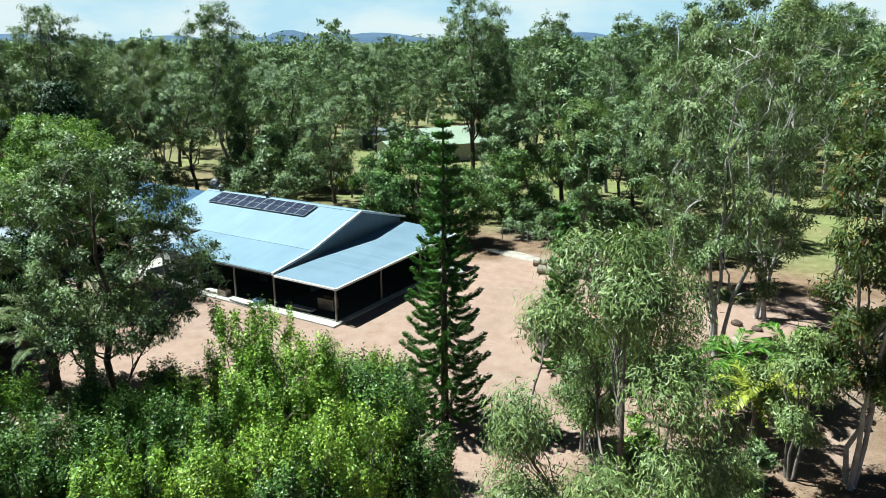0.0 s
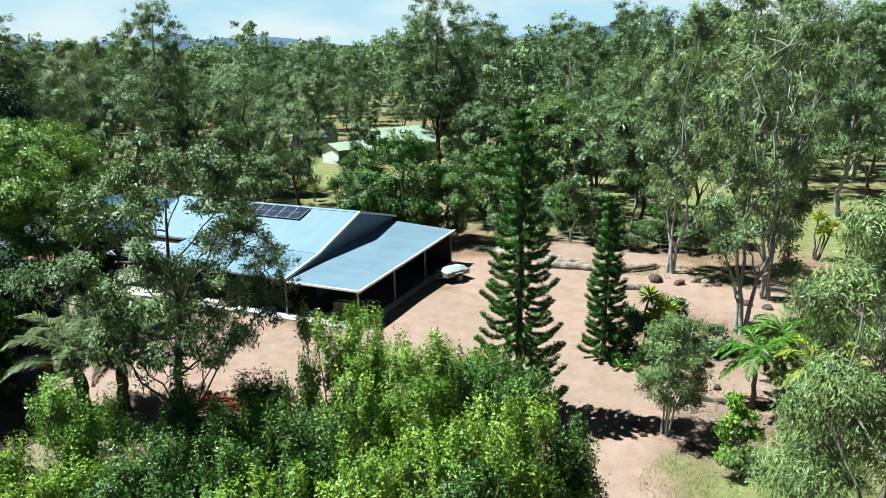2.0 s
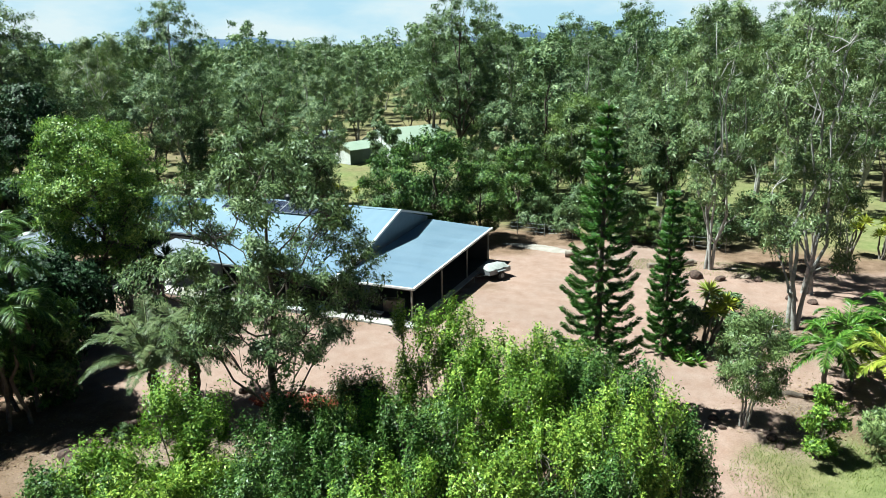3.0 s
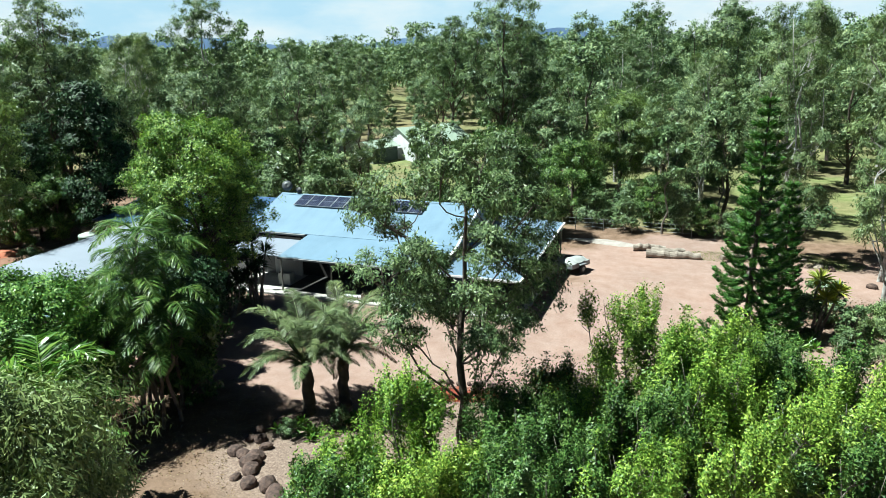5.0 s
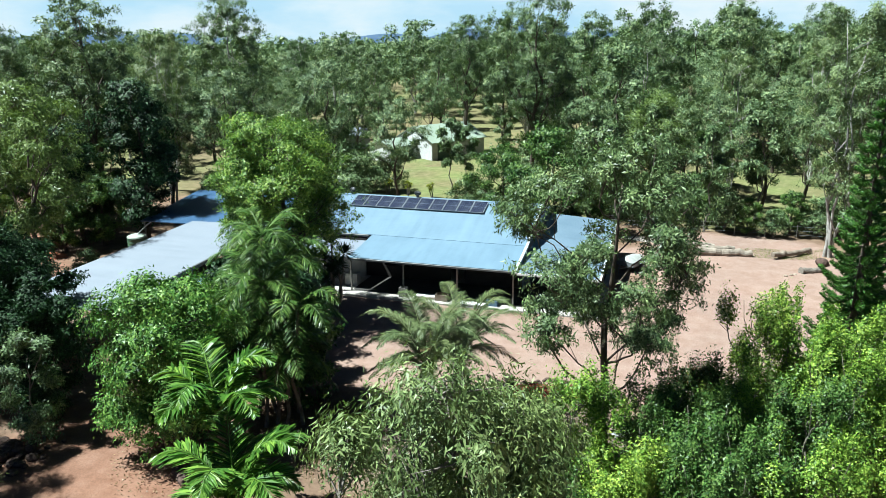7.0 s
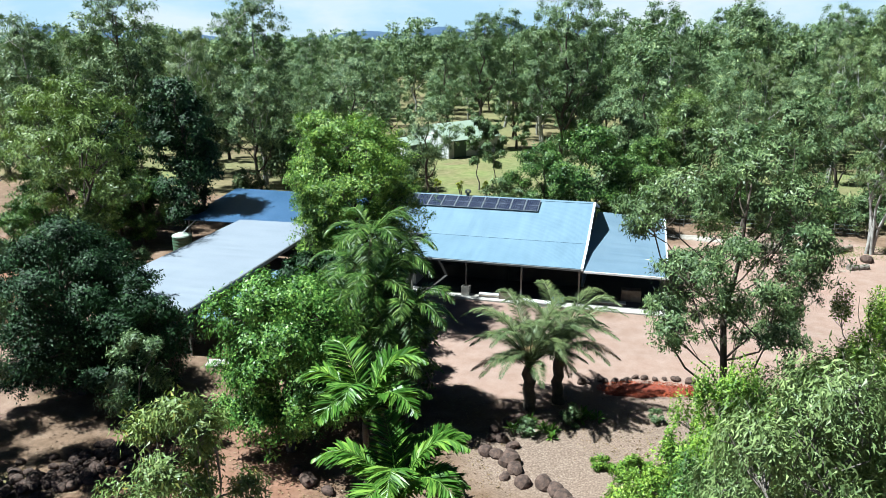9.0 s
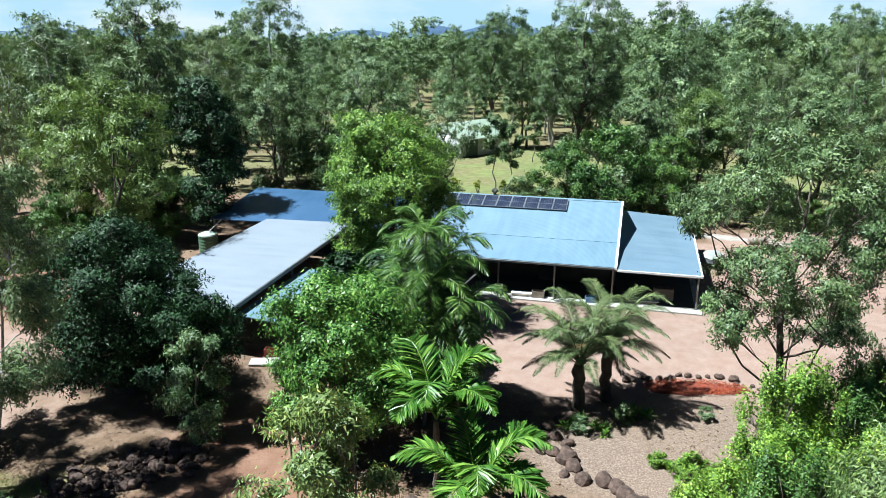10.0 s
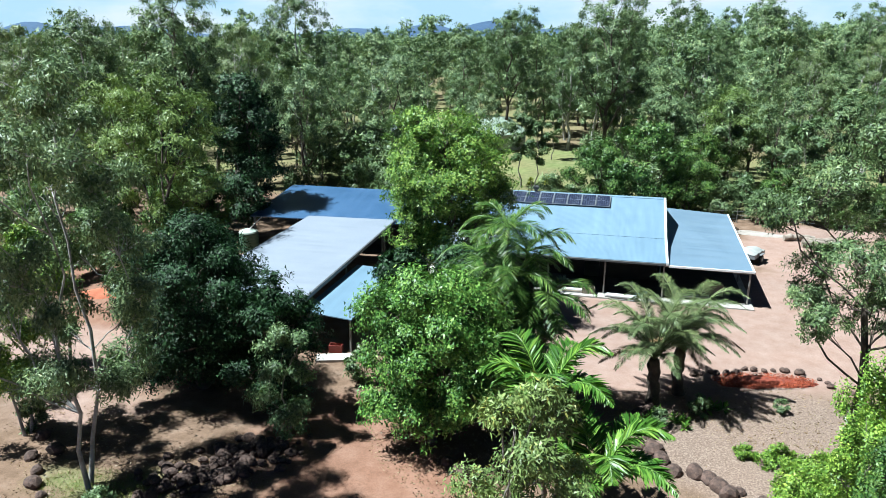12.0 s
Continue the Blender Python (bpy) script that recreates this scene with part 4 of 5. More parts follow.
rng_w = np.random.default_rng(7)
taken = [(x, y) for _, x, y, _, _ in mid] + [(-57, 93), (-53, 106), (-50, 98), (-41, 76), (-46, 80), (-36, 86), (4, 84), (2, 76), (-8, 88)]
forms = (gum_e, far_a, far_b, gum_d, far_c, gum_e, small_gum)
count = 0
while count < 84:
    d, w = rng_w.uniform(72, 125), radians(rng_w.uniform(-22, 70))
    x, y = -14 - d * math.sin(w), 5 + d * math.cos(w)
    if y > 62 and min(math.hypot(x - a, y - b) for a, b in taken) > (4.2 if y > 92 else 6.0) and not (-52 < x < -30 and 66 < y < 90) and not (-62 < x < -44 and y < 112):
        put(forms[int(rng_w.integers(0, 7))], x, y, stature(x, y) * rng_w.uniform(0.72, 1.08), rng_w.uniform(0, 360))
        taken.append((x, y))
        count += 1


count = 0
while count < 115:
    d, w = rng_w.uniform(112, 190), radians(rng_w.uniform(-20, 68))
    x, y = -14 - d * math.sin(w), 5 + d * math.cos(w)
    if y > 70 and min(math.hypot(x - a, y - b) for a, b in taken) > 5.5 and not (-66 < x < -42 and y < 118):
        put((far_a, far_b, far_b, far_a, far_c)[int(rng_w.integers(0, 5))], x, y, stature(x, y) * rng_w.uniform(0.72, 1.12), rng_w.uniform(0, 360))
        taken.append((x, y))
        count += 1


# ---- woods behind ----
def woods(name, label, seed, places, per, size, mat, height, spread):
    rng = np.random.default_rng(seed)
    pts, ways, outs = [], [], []
    for x, y in places:
        h, r = height * stature(x, y) * (rng.uniform(0.6, 1.05) + 0.5 * rng.uniform() ** 5), spread * rng.uniform(0.7, 1.2)
        n = int(rng.integers(14, 24))
        c = np.clip(rng.normal(size=(n, 3)), -1.4, 1.4) * (r * 0.5, r * 0.5, h * 0.17) + (x, y, h * 0.66)
        k = rng.integers(0, n, per)
        o = rng.normal(size=(per, 3)) + (0, 0, 0.5)
        o *= np.abs(rng.normal(0.85, 0.25, (per, 1))) / np.linalg.norm(o, axis=1, keepdims=True)
        p = c[k] + o * (r * 0.25, r * 0.25, r * 0.17)
        pts.append(p)
        ways.append(rng.normal(size=(per, 3)) + o * 0.5 - (0, 0, 0.3))
        outs.append(o)
    ob = leaf_mesh(name, np.concatenate(pts), np.concatenate(ways), size, size * 0.6, mat, rng, flat=0.5, facing=np.concatenate(outs))
    return tagged(ob, label, "woods", kind="stuff")


def belt(seed, count, near, far, left=-22, right=72):
    """Places between two distances, seen from the drive, within a fan of bearings to the left of north."""
    rng = np.random.default_rng(seed)
    d = np.sqrt(rng.uniform(near ** 2, far ** 2, count))
    w = np.radians(rng.uniform(left, right, count))
    return [(-14 - r * math.sin(a), 5 + r * math.cos(a)) for r, a in zip(d, w)]


woods("near_woods", "open gum woodland canopy behind the clearing", 100, belt(1, 170, 140, 210), 1400, 0.65, LEAF_WOODS, 19.5, 5.4)
woods("distant_woods", "gum woodland canopy stretching away", 101, belt(2, 800, 190, 430), 400, 1.15, LEAF_WOODS, 19.0, 6.4)
woods("farthest_woods", "wooded plain reaching the hills", 102, belt(3, 1500, 420, 1500), 100, 3.6, LEAF_WOODS, 17.0, 11.0)


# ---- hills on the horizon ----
# distance haze is put into the hills' bluish base colours
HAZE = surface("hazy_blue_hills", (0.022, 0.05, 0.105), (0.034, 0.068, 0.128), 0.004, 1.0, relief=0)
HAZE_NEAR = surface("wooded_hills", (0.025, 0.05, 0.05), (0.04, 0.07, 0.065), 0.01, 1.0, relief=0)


def hills(name, label, seed, dist, left, right, bumps, base, mat):
    """A ridge line round the horizon; bumps are bearing to the left of north, half width and height."""
    rng = np.random.default_rng(seed)
    w = np.linspace(left, right, 160)
    top = np.full_like(w, base)
    for at, half, h in bumps:
        top = np.maximum(top, base + h * np.exp(-((w - at) / half) ** 2))
    top = top + np.interp(w, np.linspace(left, right, 60), rng.normal(size=60)) * dist * 0.0007
    a = np.radians(w)
    ring = lambda d, z: np.stack([-d * np.sin(a), d * np.cos(a), z], 1)
    verts = np.concatenate([ring(dist * 0.93, np.full_like(w, -3.0)), ring(dist * 0.97, top * 0.6), ring(dist, top), ring(dist * 1.05, np.full_like(w, -3.0))])
    n = len(w)
    faces = [(r * n + i, r * n + i + 1, (r + 1) * n + i + 1, (r + 1) * n + i) for r in range(3) for i in range(n - 1)]
    ob = mesh_object(name, verts, faces, mat, smooth=True)
    return tagged(ob, label, "hills", kind="structure")


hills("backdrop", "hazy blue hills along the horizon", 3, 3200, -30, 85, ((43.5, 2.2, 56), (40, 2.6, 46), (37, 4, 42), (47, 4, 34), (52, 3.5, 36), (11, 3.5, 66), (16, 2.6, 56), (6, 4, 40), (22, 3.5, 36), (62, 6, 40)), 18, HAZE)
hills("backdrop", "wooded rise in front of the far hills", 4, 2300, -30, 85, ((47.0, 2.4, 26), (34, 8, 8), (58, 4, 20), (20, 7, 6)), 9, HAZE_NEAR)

# ---- bank of cloud far beyond the hills ----
CLOUD, nt_k, bsdf_k, out_k = material("sunlit_cloud")
tc_k = nt_k.nodes.new("ShaderNodeTexCoord")
map_k = node(nt_k, "ShaderNodeMapping")
map_k.inputs["Scale"].default_value = (0.0011, 0.0011, 0.0032)
nt_k.links.new(tc_k.outputs["Object"], map_k.inputs["Vector"])
cl_k = node(nt_k, "ShaderNodeTexNoise", Scale=1.0, Detail=7.0, Roughness=0.55)
nt_k.links.new(map_k.outputs[0], cl_k.inputs["Vector"])
# emission takes the place of sunlight on the cloud
glow_k = nt_k.nodes.new("ShaderNodeEmission")
glow_k.inputs[1].default_value = 0.3
nt_k.links.new(ramp(nt_k, cl_k.outputs[0], (0.4, (0.66, 0.85, 0.98)), (0.52, (0.84, 0.94, 1.0)), (0.62, (1.0, 1.0, 1.0))), glow_k.inputs[0])
nt_k.links.new(glow_k.outputs[0], out_k.inputs[0])
a_k = np.radians(np.linspace(-40, 95, 60))
z_k = np.linspace(-20, 520, 8)
rise_k = 1 + 2.2 * np.clip((np.degrees(a_k) - 16) / 16, 0, 1)  # bank raised in the west, above view, so the patio roof reflects its white
v_k = [(-4300 * math.sin(a), 4300 * math.cos(a), z * up) for z in z_k for a, up in zip(a_k, rise_k)]
f_k = [(r * 60 + c, r * 60 + c + 1, (r + 1) * 60 + c + 1, (r + 1) * 60 + c) for r in range(7) for c in range(59)]
tagged(mesh_object("backdrop", v_k, f_k, CLOUD, smooth=True), "white cloud low over the horizon", "sky", kind="structure")

# ---- roof fittings ----
CELLS, nt_c, bsdf_c, _ = material("dark_solar_cells")
tc_c = nt_c.nodes.new("ShaderNodeTexCoord")
brick_c = node(nt_c, "ShaderNodeTexBrick", Scale=1.0)
brick_c.offset, brick_c.inputs["Brick Width"].default_value, brick_c.inputs["Row Height"].default_value = 0.0, 0.156, 0.158
brick_c.inputs["Mortar Size"].default_value = 0.006
brick_c.inputs["Color1"].default_value, brick_c.inputs["Color2"].default_value = (0.012, 0.016, 0.035, 1), (0.017, 0.022, 0.045, 1)
brick_c.inputs["Mortar"].default_value = (0.1, 0.11, 0.13, 1)
nt_c.links.new(tc_c.outputs["Object"], brick_c.inputs["Vector"])
nt_c.links.new(brick_c.outputs[0], bsdf_c.inputs["Base Color"])
bsdf_c.inputs["Roughness"].default_value = 0.12
ALU = surface("aluminium", (0.186, 0.198, 0.217), (0.248, 0.26, 0.273), 4.0, 0.5, 0.4, relief=0)
PLASTIC_GREEN = surface("green_tank_plastic", (0.062, 0.124, 0.0744), (0.093, 0.167, 0.105), 2.0, 0.5, relief=0.1)
PLASTIC_PALE = surface("pale_tank_lid", (0.26, 0.31, 0.26), (0.341, 0.384, 0.335), 2.0, 0.5, relief=0.1)
TIMBER = surface("weathered_timber", (0.124, 0.093, 0.0682), (0.26, 0.217, 0.174), 2.5, 0.85, relief=0.6)
LOGWOOD = surface("bleached_log", (0.136, 0.105, 0.0806), (0.31, 0.267, 0.223), 2.0, 0.85, relief=0.8, fine=10)
ROCK = surface("dark_basalt_rock", (0.032, 0.019, 0.015), (0.115, 0.07, 0.054), 2.2, 0.9, relief=0.8, fine=8)
ROCK_PALE = surface("pale_sandstone", (0.217, 0.167, 0.124), (0.341, 0.285, 0.229), 2.0, 0.9, relief=0.6, fine=8)
RED_MULCH = surface("red_gravel_mulch", (0.09, 0.018, 0.009), (0.24, 0.045, 0.02), 6.0, 0.95, relief=1.0, fine=5)
CANVAS = surface("grey_canvas", (0.205, 0.217, 0.211), (0.322, 0.335, 0.322), 2.0, 0.8, relief=0.3)
RUBBER = surface("black_rubber", (0.016, 0.016, 0.016), (0.028, 0.028, 0.028), 4.0, 0.85)
BLUE_TARP = surface("blue_plastic", (0.062, 0.124, 0.211), (0.0992, 0.174, 0.273), 3.0, 0.5, relief=0.1)
RED_PAINT = surface("red_painted_board", (0.186, 0.031, 0.0217), (0.26, 0.0496, 0.031), 3.0, 0.6, relief=0.1)
NB_ROOF = roofing("pale_green_roof_sheet", (0.21, 0.265, 0.205), (0.26, 0.31, 0.25), 0.5, 0.0, 0)
NB_GREEN = surface("dark_green_wall", (0.0186, 0.0434, 0.031), (0.031, 0.062, 0.0434), 1.0, 0.6, relief=0.1)
SAND = surface("pale_sand", (0.21, 0.18, 0.155), (0.32, 0.29, 0.26), 1.5, 0.95, relief=0.6)

PITCH = math.degrees(math.atan(0.3))


def make_panel():
    p = thing("solar_panel", 0, 0, 0, "dark solar panel in an aluminium frame on the roof", "solar panel", "row of solar panels")
    bm = bmesh.new()
    for lo, hi in (((-0.5, -0.82, 0), (-0.475, 0.82, 0.045)), ((0.465, -0.82, 0), (0.5, 0.82, 0.045)), ((-0.465, -0.82, 0), (0.465, -0.785, 0.045)), ((-0.465, 0.785, 0), (0.465, 0.82, 0.045)), ((-0.465, -0.012, 0.03), (0.465, 0.012, 0.042))):
        box(bm, lo, hi)
    part("frame", bm, ALU, p, "aluminium frame")
    bm = bmesh.new()
    box(bm, (-0.465, -0.785, 0.01), (0.465, 0.785, 0.036))
    part("glass", bm, CELLS, p, "dark glass over solar cells")
    bm = bmesh.new()
    box(bm, (-0.5, -0.5, -0.08), (0.5, -0.46, -0.005))
    box(bm, (-0.5, 0.46, -0.08), (0.5, 0.5, -0.005))
    part("rail", bm, ALU, p, "mounting rail")
    return p


panel = make_panel()
for k in range(10):
    m = pose(-39.8 + 1.03 * k, 47.9, 3.05 + 0.3 * 4.3 + 0.1, PITCH, 0, 0)
    if k:
        copy_thing(panel, m)
    else:
        panel.matrix_basis = m


def roof_vent(x, y, z):
    v = thing("roof_vent", x, y, z, "small dark spinning vent standing on the roof ridge", "vent", "roof vents")
    verts, faces = [], []
    tube(verts, faces, [(0, 0, -0.15), (0, 0, 0.06), (0, 0, 0.12)], (0.12, 0.12, 0.1), 12)
    mesh_object("neck", verts, faces, TRIM_DARK, v)
    verts, faces = [], []
    for k in range(14):
        w = 2 * math.pi * k / 14
        a = np.array([math.cos(w), math.sin(w), 0])
        line = [a * 0.1 + (0, 0, 0.12), a * 0.21 + (0, 0, 0.2), a * 0.22 + (0, 0, 0.3), a * 0.1 + (0, 0, 0.42)]
        tube(verts, faces, line, (0.028, 0.034, 0.034, 0.026), 4)
    mesh_object("head", verts, faces, TRIM_DARK, v)
    return v


for x in (-40.9, -35.6):
    roof_vent(x, RIDGE_Y + 0.02, RIDGE_Z + 0.06)


def dish(x, y, z):
    d = thing("satellite_dish", x, y, z, "grey satellite dish on a short mast behind the ridge", "dish")
    verts, faces = [], []
    tube(verts, faces, [(0, 0, -0.6), (0, 0, 0.25)], (0.03, 0.03), 8)
    mesh_object("mast", verts, faces, TRIM_DARK, d)
    bm = bmesh.new()
    bmesh.ops.create_cone(bm, segments=24, radius1=0.42, radius2=0.05, depth=0.16, cap_ends=False, cap_tris=False)
    bmesh.ops.solidify(bm, geom=bm.faces[:], thickness=0.015)
    bmesh.ops.transform(bm, matrix=pose(0, -0.12, 0.32, 65, 0, 25), verts=bm.verts)
    part("reflector", bm, TRIM_DARK, d, "dark grey reflector", True)
    verts, faces = [], []
    tube(verts, faces, [(0, -0.1, 0.2), (0.1, -0.5, 0.35)], (0.015, 0.015), 5)
    mesh_object("feed_arm", verts, faces, TRIM_DARK, d)
    return d


dish(-42.2, 49.6, 4.85)

# folded white shade standing before the entry
u = thing("garden_umbrella", -39.0, 39.6, 0, "closed white garden umbrella on a tall pole", "umbrella")
verts, faces = [], []
tube(verts, faces, [(0, 0, 0), (0, 0, 3.9)], (0.025, 0.02), 8)
mesh_object("pole", verts, faces, TRIM_WHITE, u)
verts, faces = [], []
tube(verts, faces, [(0, 0, 2.5), (0, 0, 2.9), (0, 0, 3.8)], (0.16, 0.13, 0.03), 10)
mesh_object("canopy", verts, faces, TRIM_WHITE, u)


# ---- along the verandah edge ----
def block(name, label, category, x, y, size, mat, turn=0, z=0.1, bevel=0.02):
    b = thing(name, x, y, z, label, category, turn=turn)
    bm = bmesh.new()
    box(bm, (-size[0] / 2, -size[1] / 2, 0), (size[0] / 2, size[1] / 2, size[2]), bevel)
    part("body", bm, mat, b)
    return b


def crate(x, y, w, d, h, mat, label, turn=0, z=0.1):
    """An open box of thin boards."""
    c = thing("crate", x, y, z, label, "box", turn=turn)
    for lo, hi in (((-w / 2, -d / 2, 0), (w / 2, -d / 2 + 0.03, h)), ((-w / 2, d / 2 - 0.03, 0), (w / 2, d / 2, h)), ((-w / 2, -d / 2 + 0.03, 0), (-w / 2 + 0.03, d / 2 - 0.03, h)), ((w / 2 - 0.03, -d / 2 + 0.03, 0), (w / 2, d / 2 - 0.03, h)), ((-w / 2 + 0.03, -d / 2 + 0.03, 0), (w / 2 - 0.03, d / 2 - 0.03, 0.03))):
        bm = bmesh.new()
        box(bm, lo, hi, 0.004)
        part("board", bm, mat, c)
    return c


def board_stack(x, y, length, mats, label, turn=0, z=0.1):
    s_ = thing("board_stack", x, y, z, label, "timber", turn=turn)
    rng = np.random.default_rng(int(abs(x * 10)))
    for k, mat in enumerate(mats):
        bm = bmesh.new()
        dx, dy = rng.uniform(-0.15, 0.15), rng.uniform(-0.08, 0.08)
        ln = length * rng.uniform(0.8, 1.0)
        box(bm, (-ln / 2 + dx, -0.22 + dy, 0.07 * k + 0.003), (ln / 2 + dx, 0.22 + dy, 0.07 * k + 0.066), 0.008)
        part("board", bm, mat, s_)
    return s_


crate(-33.5, 39.95, 0.5, 0.42, 0.62, CONCRETE, "square grey concrete planter at a verandah post")
board_stack(-32.0, 39.98, 1.5, (TRIM_WHITE, TIMBER, TRIM_WHITE), "stack of white and bare boards on the slab edge", 3)
crate(-30.9, 39.95, 0.8, 0.5, 0.42, TIMBER, "low timber bench box on the slab edge")
board_stack(-28.9, 39.6, 2.0, (CANVAS, TIMBER, CANVAS, TRIM_WHITE), "stack of grey boards and sheets beside the slab", -4, 0.0)
crate(-27.6, 39.95, 0.7, 0.5, 0.35, BLUE_TARP, "blue plastic tub on the slab edge")
board_stack(-24.5, 40.6, 2.2, (TIMBER, TIMBER, CANVAS), "timber lengths lying under the patio", 1)
crate(-23.2, 41.6, 1.2, 0.6, 0.75, TIMBER, "old workbench box under the patio roof", 4, 0.1)
crate(-37.7, 41.4, 0.9, 0.6, 0.8, WALL_PALE, "pale cabinet beside the entry", 0, 0.1)

# white entry wall and door
w_ = thing("entry_wall", 0, 0, 0, "white sheet wall with a grey door beside the verandah", "wall", kind="structure")
bm = bmesh.new()
box(bm, (-41.5, 43.2, 0.1), (-40.6, 43.32, 2.5), 0.01)
box(bm, (-39.7, 43.2, 0.1), (-37.5, 43.32, 2.5), 0.01)
box(bm, (-40.6, 43.2, 2.05), (-39.7, 43.32, 2.5))
part("wall_panel", bm, WALL_PALE, w_)
bm = bmesh.new()
box(bm, (-40.58, 43.24, 0.1), (-39.72, 43.28, 2.04), 0.01)
part("door", bm, TRIM_DARK, w_, "grey door")


# ---- tank with downpipe ----
t_ = thing("water_tank", -57.0, 43.6, 0, "green plastic water tank with pale domed lid", "tank")
verts, faces = [], []
tube(verts, faces, [(0, 0, z) for z in np.linspace(0, 1.45, 13)], [0.72 + 0.02 * (k % 2) for k in range(13)], 28)
mesh_object("barrel", verts, faces, PLASTIC_GREEN, t_)
verts, faces = [], []
tube(verts, faces, [(0, 0, 1.45), (0, 0, 1.55), (0, 0, 1.68), (0, 0, 1.72)], (0.75, 0.7, 0.35, 0.2), 28)
mesh_object("lid", verts, faces, PLASTIC_PALE, t_, "pale domed lid")
verts, faces = [], []
tube(verts, faces, [(0.05, 0.0, 1.65), (0.5, 0.45, 2.2), (0.75, 0.85, 2.5)], (0.05, 0.05, 0.05), 10)
mesh_object("downpipe", verts, faces, TRIM_WHITE, t_, "white plastic downpipe")


# ---- trailer ----
def make_trailer(x, y, turn):
    t = thing("box_trailer", x, y, 0, "small box trailer loaded under a grey canvas cover", "trailer", turn=turn)
    bm = bmesh.new()
    box(bm, (-1.0, -0.65, 0.42), (1.0, 0.65, 0.47))
    for lo, hi in (((-1, -0.65, 0.47), (1, -0.62, 0.75)), ((-1, 0.62, 0.47), (1, 0.65, 0.75)), ((-1, -0.62, 0.47), (-0.97, 0.62, 0.75)), ((0.97, -0.62, 0.47), (1, 0.62, 0.75))):
        box(bm, lo, hi)
    part("tray", bm, ALU, t, "galvanised tray")
    for sgn in (-1, 1):
        verts, faces = [], []
        tube(verts, faces, [(0, sgn * 0.68, 0.3), (0, sgn * 0.7, 0.3), (0, sgn * 0.84, 0.3), (0, sgn * 0.86, 0.3)], (0.26, 0.3, 0.3, 0.26), 20)
        wheel = mesh_object("wheel", verts, faces, RUBBER, t, "black tyre")
        verts, faces = [], []
        tube(verts, faces, [(0, sgn * 0.84, 0.3), (0, sgn * 0.875, 0.3)], (0.17, 0.15), 16)
        mesh_object("rim", verts, faces, ALU, wheel)
        bm = bmesh.new()
        box(bm, (-0.36, sgn * 0.78 - 0.1, 0.63), (0.36, sgn * 0.78 + 0.1, 0.67), 0.01)
        part("mudguard", bm, ALU, t)
    verts, faces = [], []
    tube(verts, faces, [(-1.0, 0.4, 0.42), (-1.9, 0, 0.42)], (0.03, 0.03), 6)
    tube(verts, faces, [(-1.0, -0.4, 0.42), (-1.9, 0, 0.42)], (0.03, 0.03), 6)
    tube(verts, faces, [(-1.85, 0, 0.42), (-1.85, 0, 0.0)], (0.03, 0.03), 6)
    mesh_object("drawbar", verts, faces, TRIM_DARK, t)
    rng = np.random.default_rng(5)
    gx, gy = np.meshgrid(np.linspace(-1.02, 1.02, 15), np.linspace(-0.66, 0.66, 9))
    gz = 0.74 + 0.28 * (1 - (gx / 1.05) ** 4) * (1 - (gy / 0.7) ** 2) + rng.normal(size=gx.shape) * 0.025
    v = np.stack([gx, gy, gz], -1).reshape(-1, 3)
    f = [(r * 15 + c, r * 15 + c + 1, (r + 1) * 15 + c + 1, (r + 1) * 15 + c) for r in range(8) for c in range(14)]
    mesh_object("cover", v, f, CANVAS, t, "rumpled grey canvas cover", True)
    return t


make_trailer(-19.7, 50.4, 62)


# ---- logs ----
def log(a, b, r, label, mat=LOGWOOD, lift=0.0, seed=1):
    rng = np.random.default_rng(seed)
    a, b = np.array(a), np.array(b)
    c = (a + b) / 2
    t = thing("log", c[0], c[1], 0, label, "log")
    line = bent((*(a - c), r * 0.85 + lift), (*(b - c), r * 0.75 + lift), rng, 0.03, 10)
    verts, faces = [], []
    tube(verts, faces, line, r * rng.uniform(0.88, 1.12, 10) * np.linspace(1.05, 0.85, 10), 12)
    faces.append(tuple(range(11, -1, -1)))
    mesh_object("trunk_piece", verts, faces, mat, t, smooth=False)
    return t


log((-15.1, 55.7), (-11.2, 56.0), 0.3, "long bleached log lying at the edge of the clearing", seed=2)
log((-14.8, 56.7), (-12.4, 57.1), 0.26, "broken bleached log lying behind another", seed=3)
log((-16.2, 57.2), (-13.8, 57.6), 0.24, "short pale log among rubble", seed=4)
log((-9.8, 55.5), (-6.9, 57.9), 0.2, "grey squared timber beam propped on the ground", TIMBER, 0.22, 5)
log((-9.4, 56.1), (-6.7, 58.4), 0.17, "grey weathered timber beam on the ground", TIMBER, 0.02, 6)
log((-8.3, 52.4), (-6.9, 53.1), 0.24, "short dark log beside the drive", BARK_GREY, 0, 7)
log((-2.6, 38.2), (0.9, 38.7), 0.14, "low garden edging log in the mulch", BARK_DARK, 0, 8)
log((2.0, 47.0), (6.0, 47.6), 0.2, "long dark log in the garden", BARK_DARK, 0, 9)


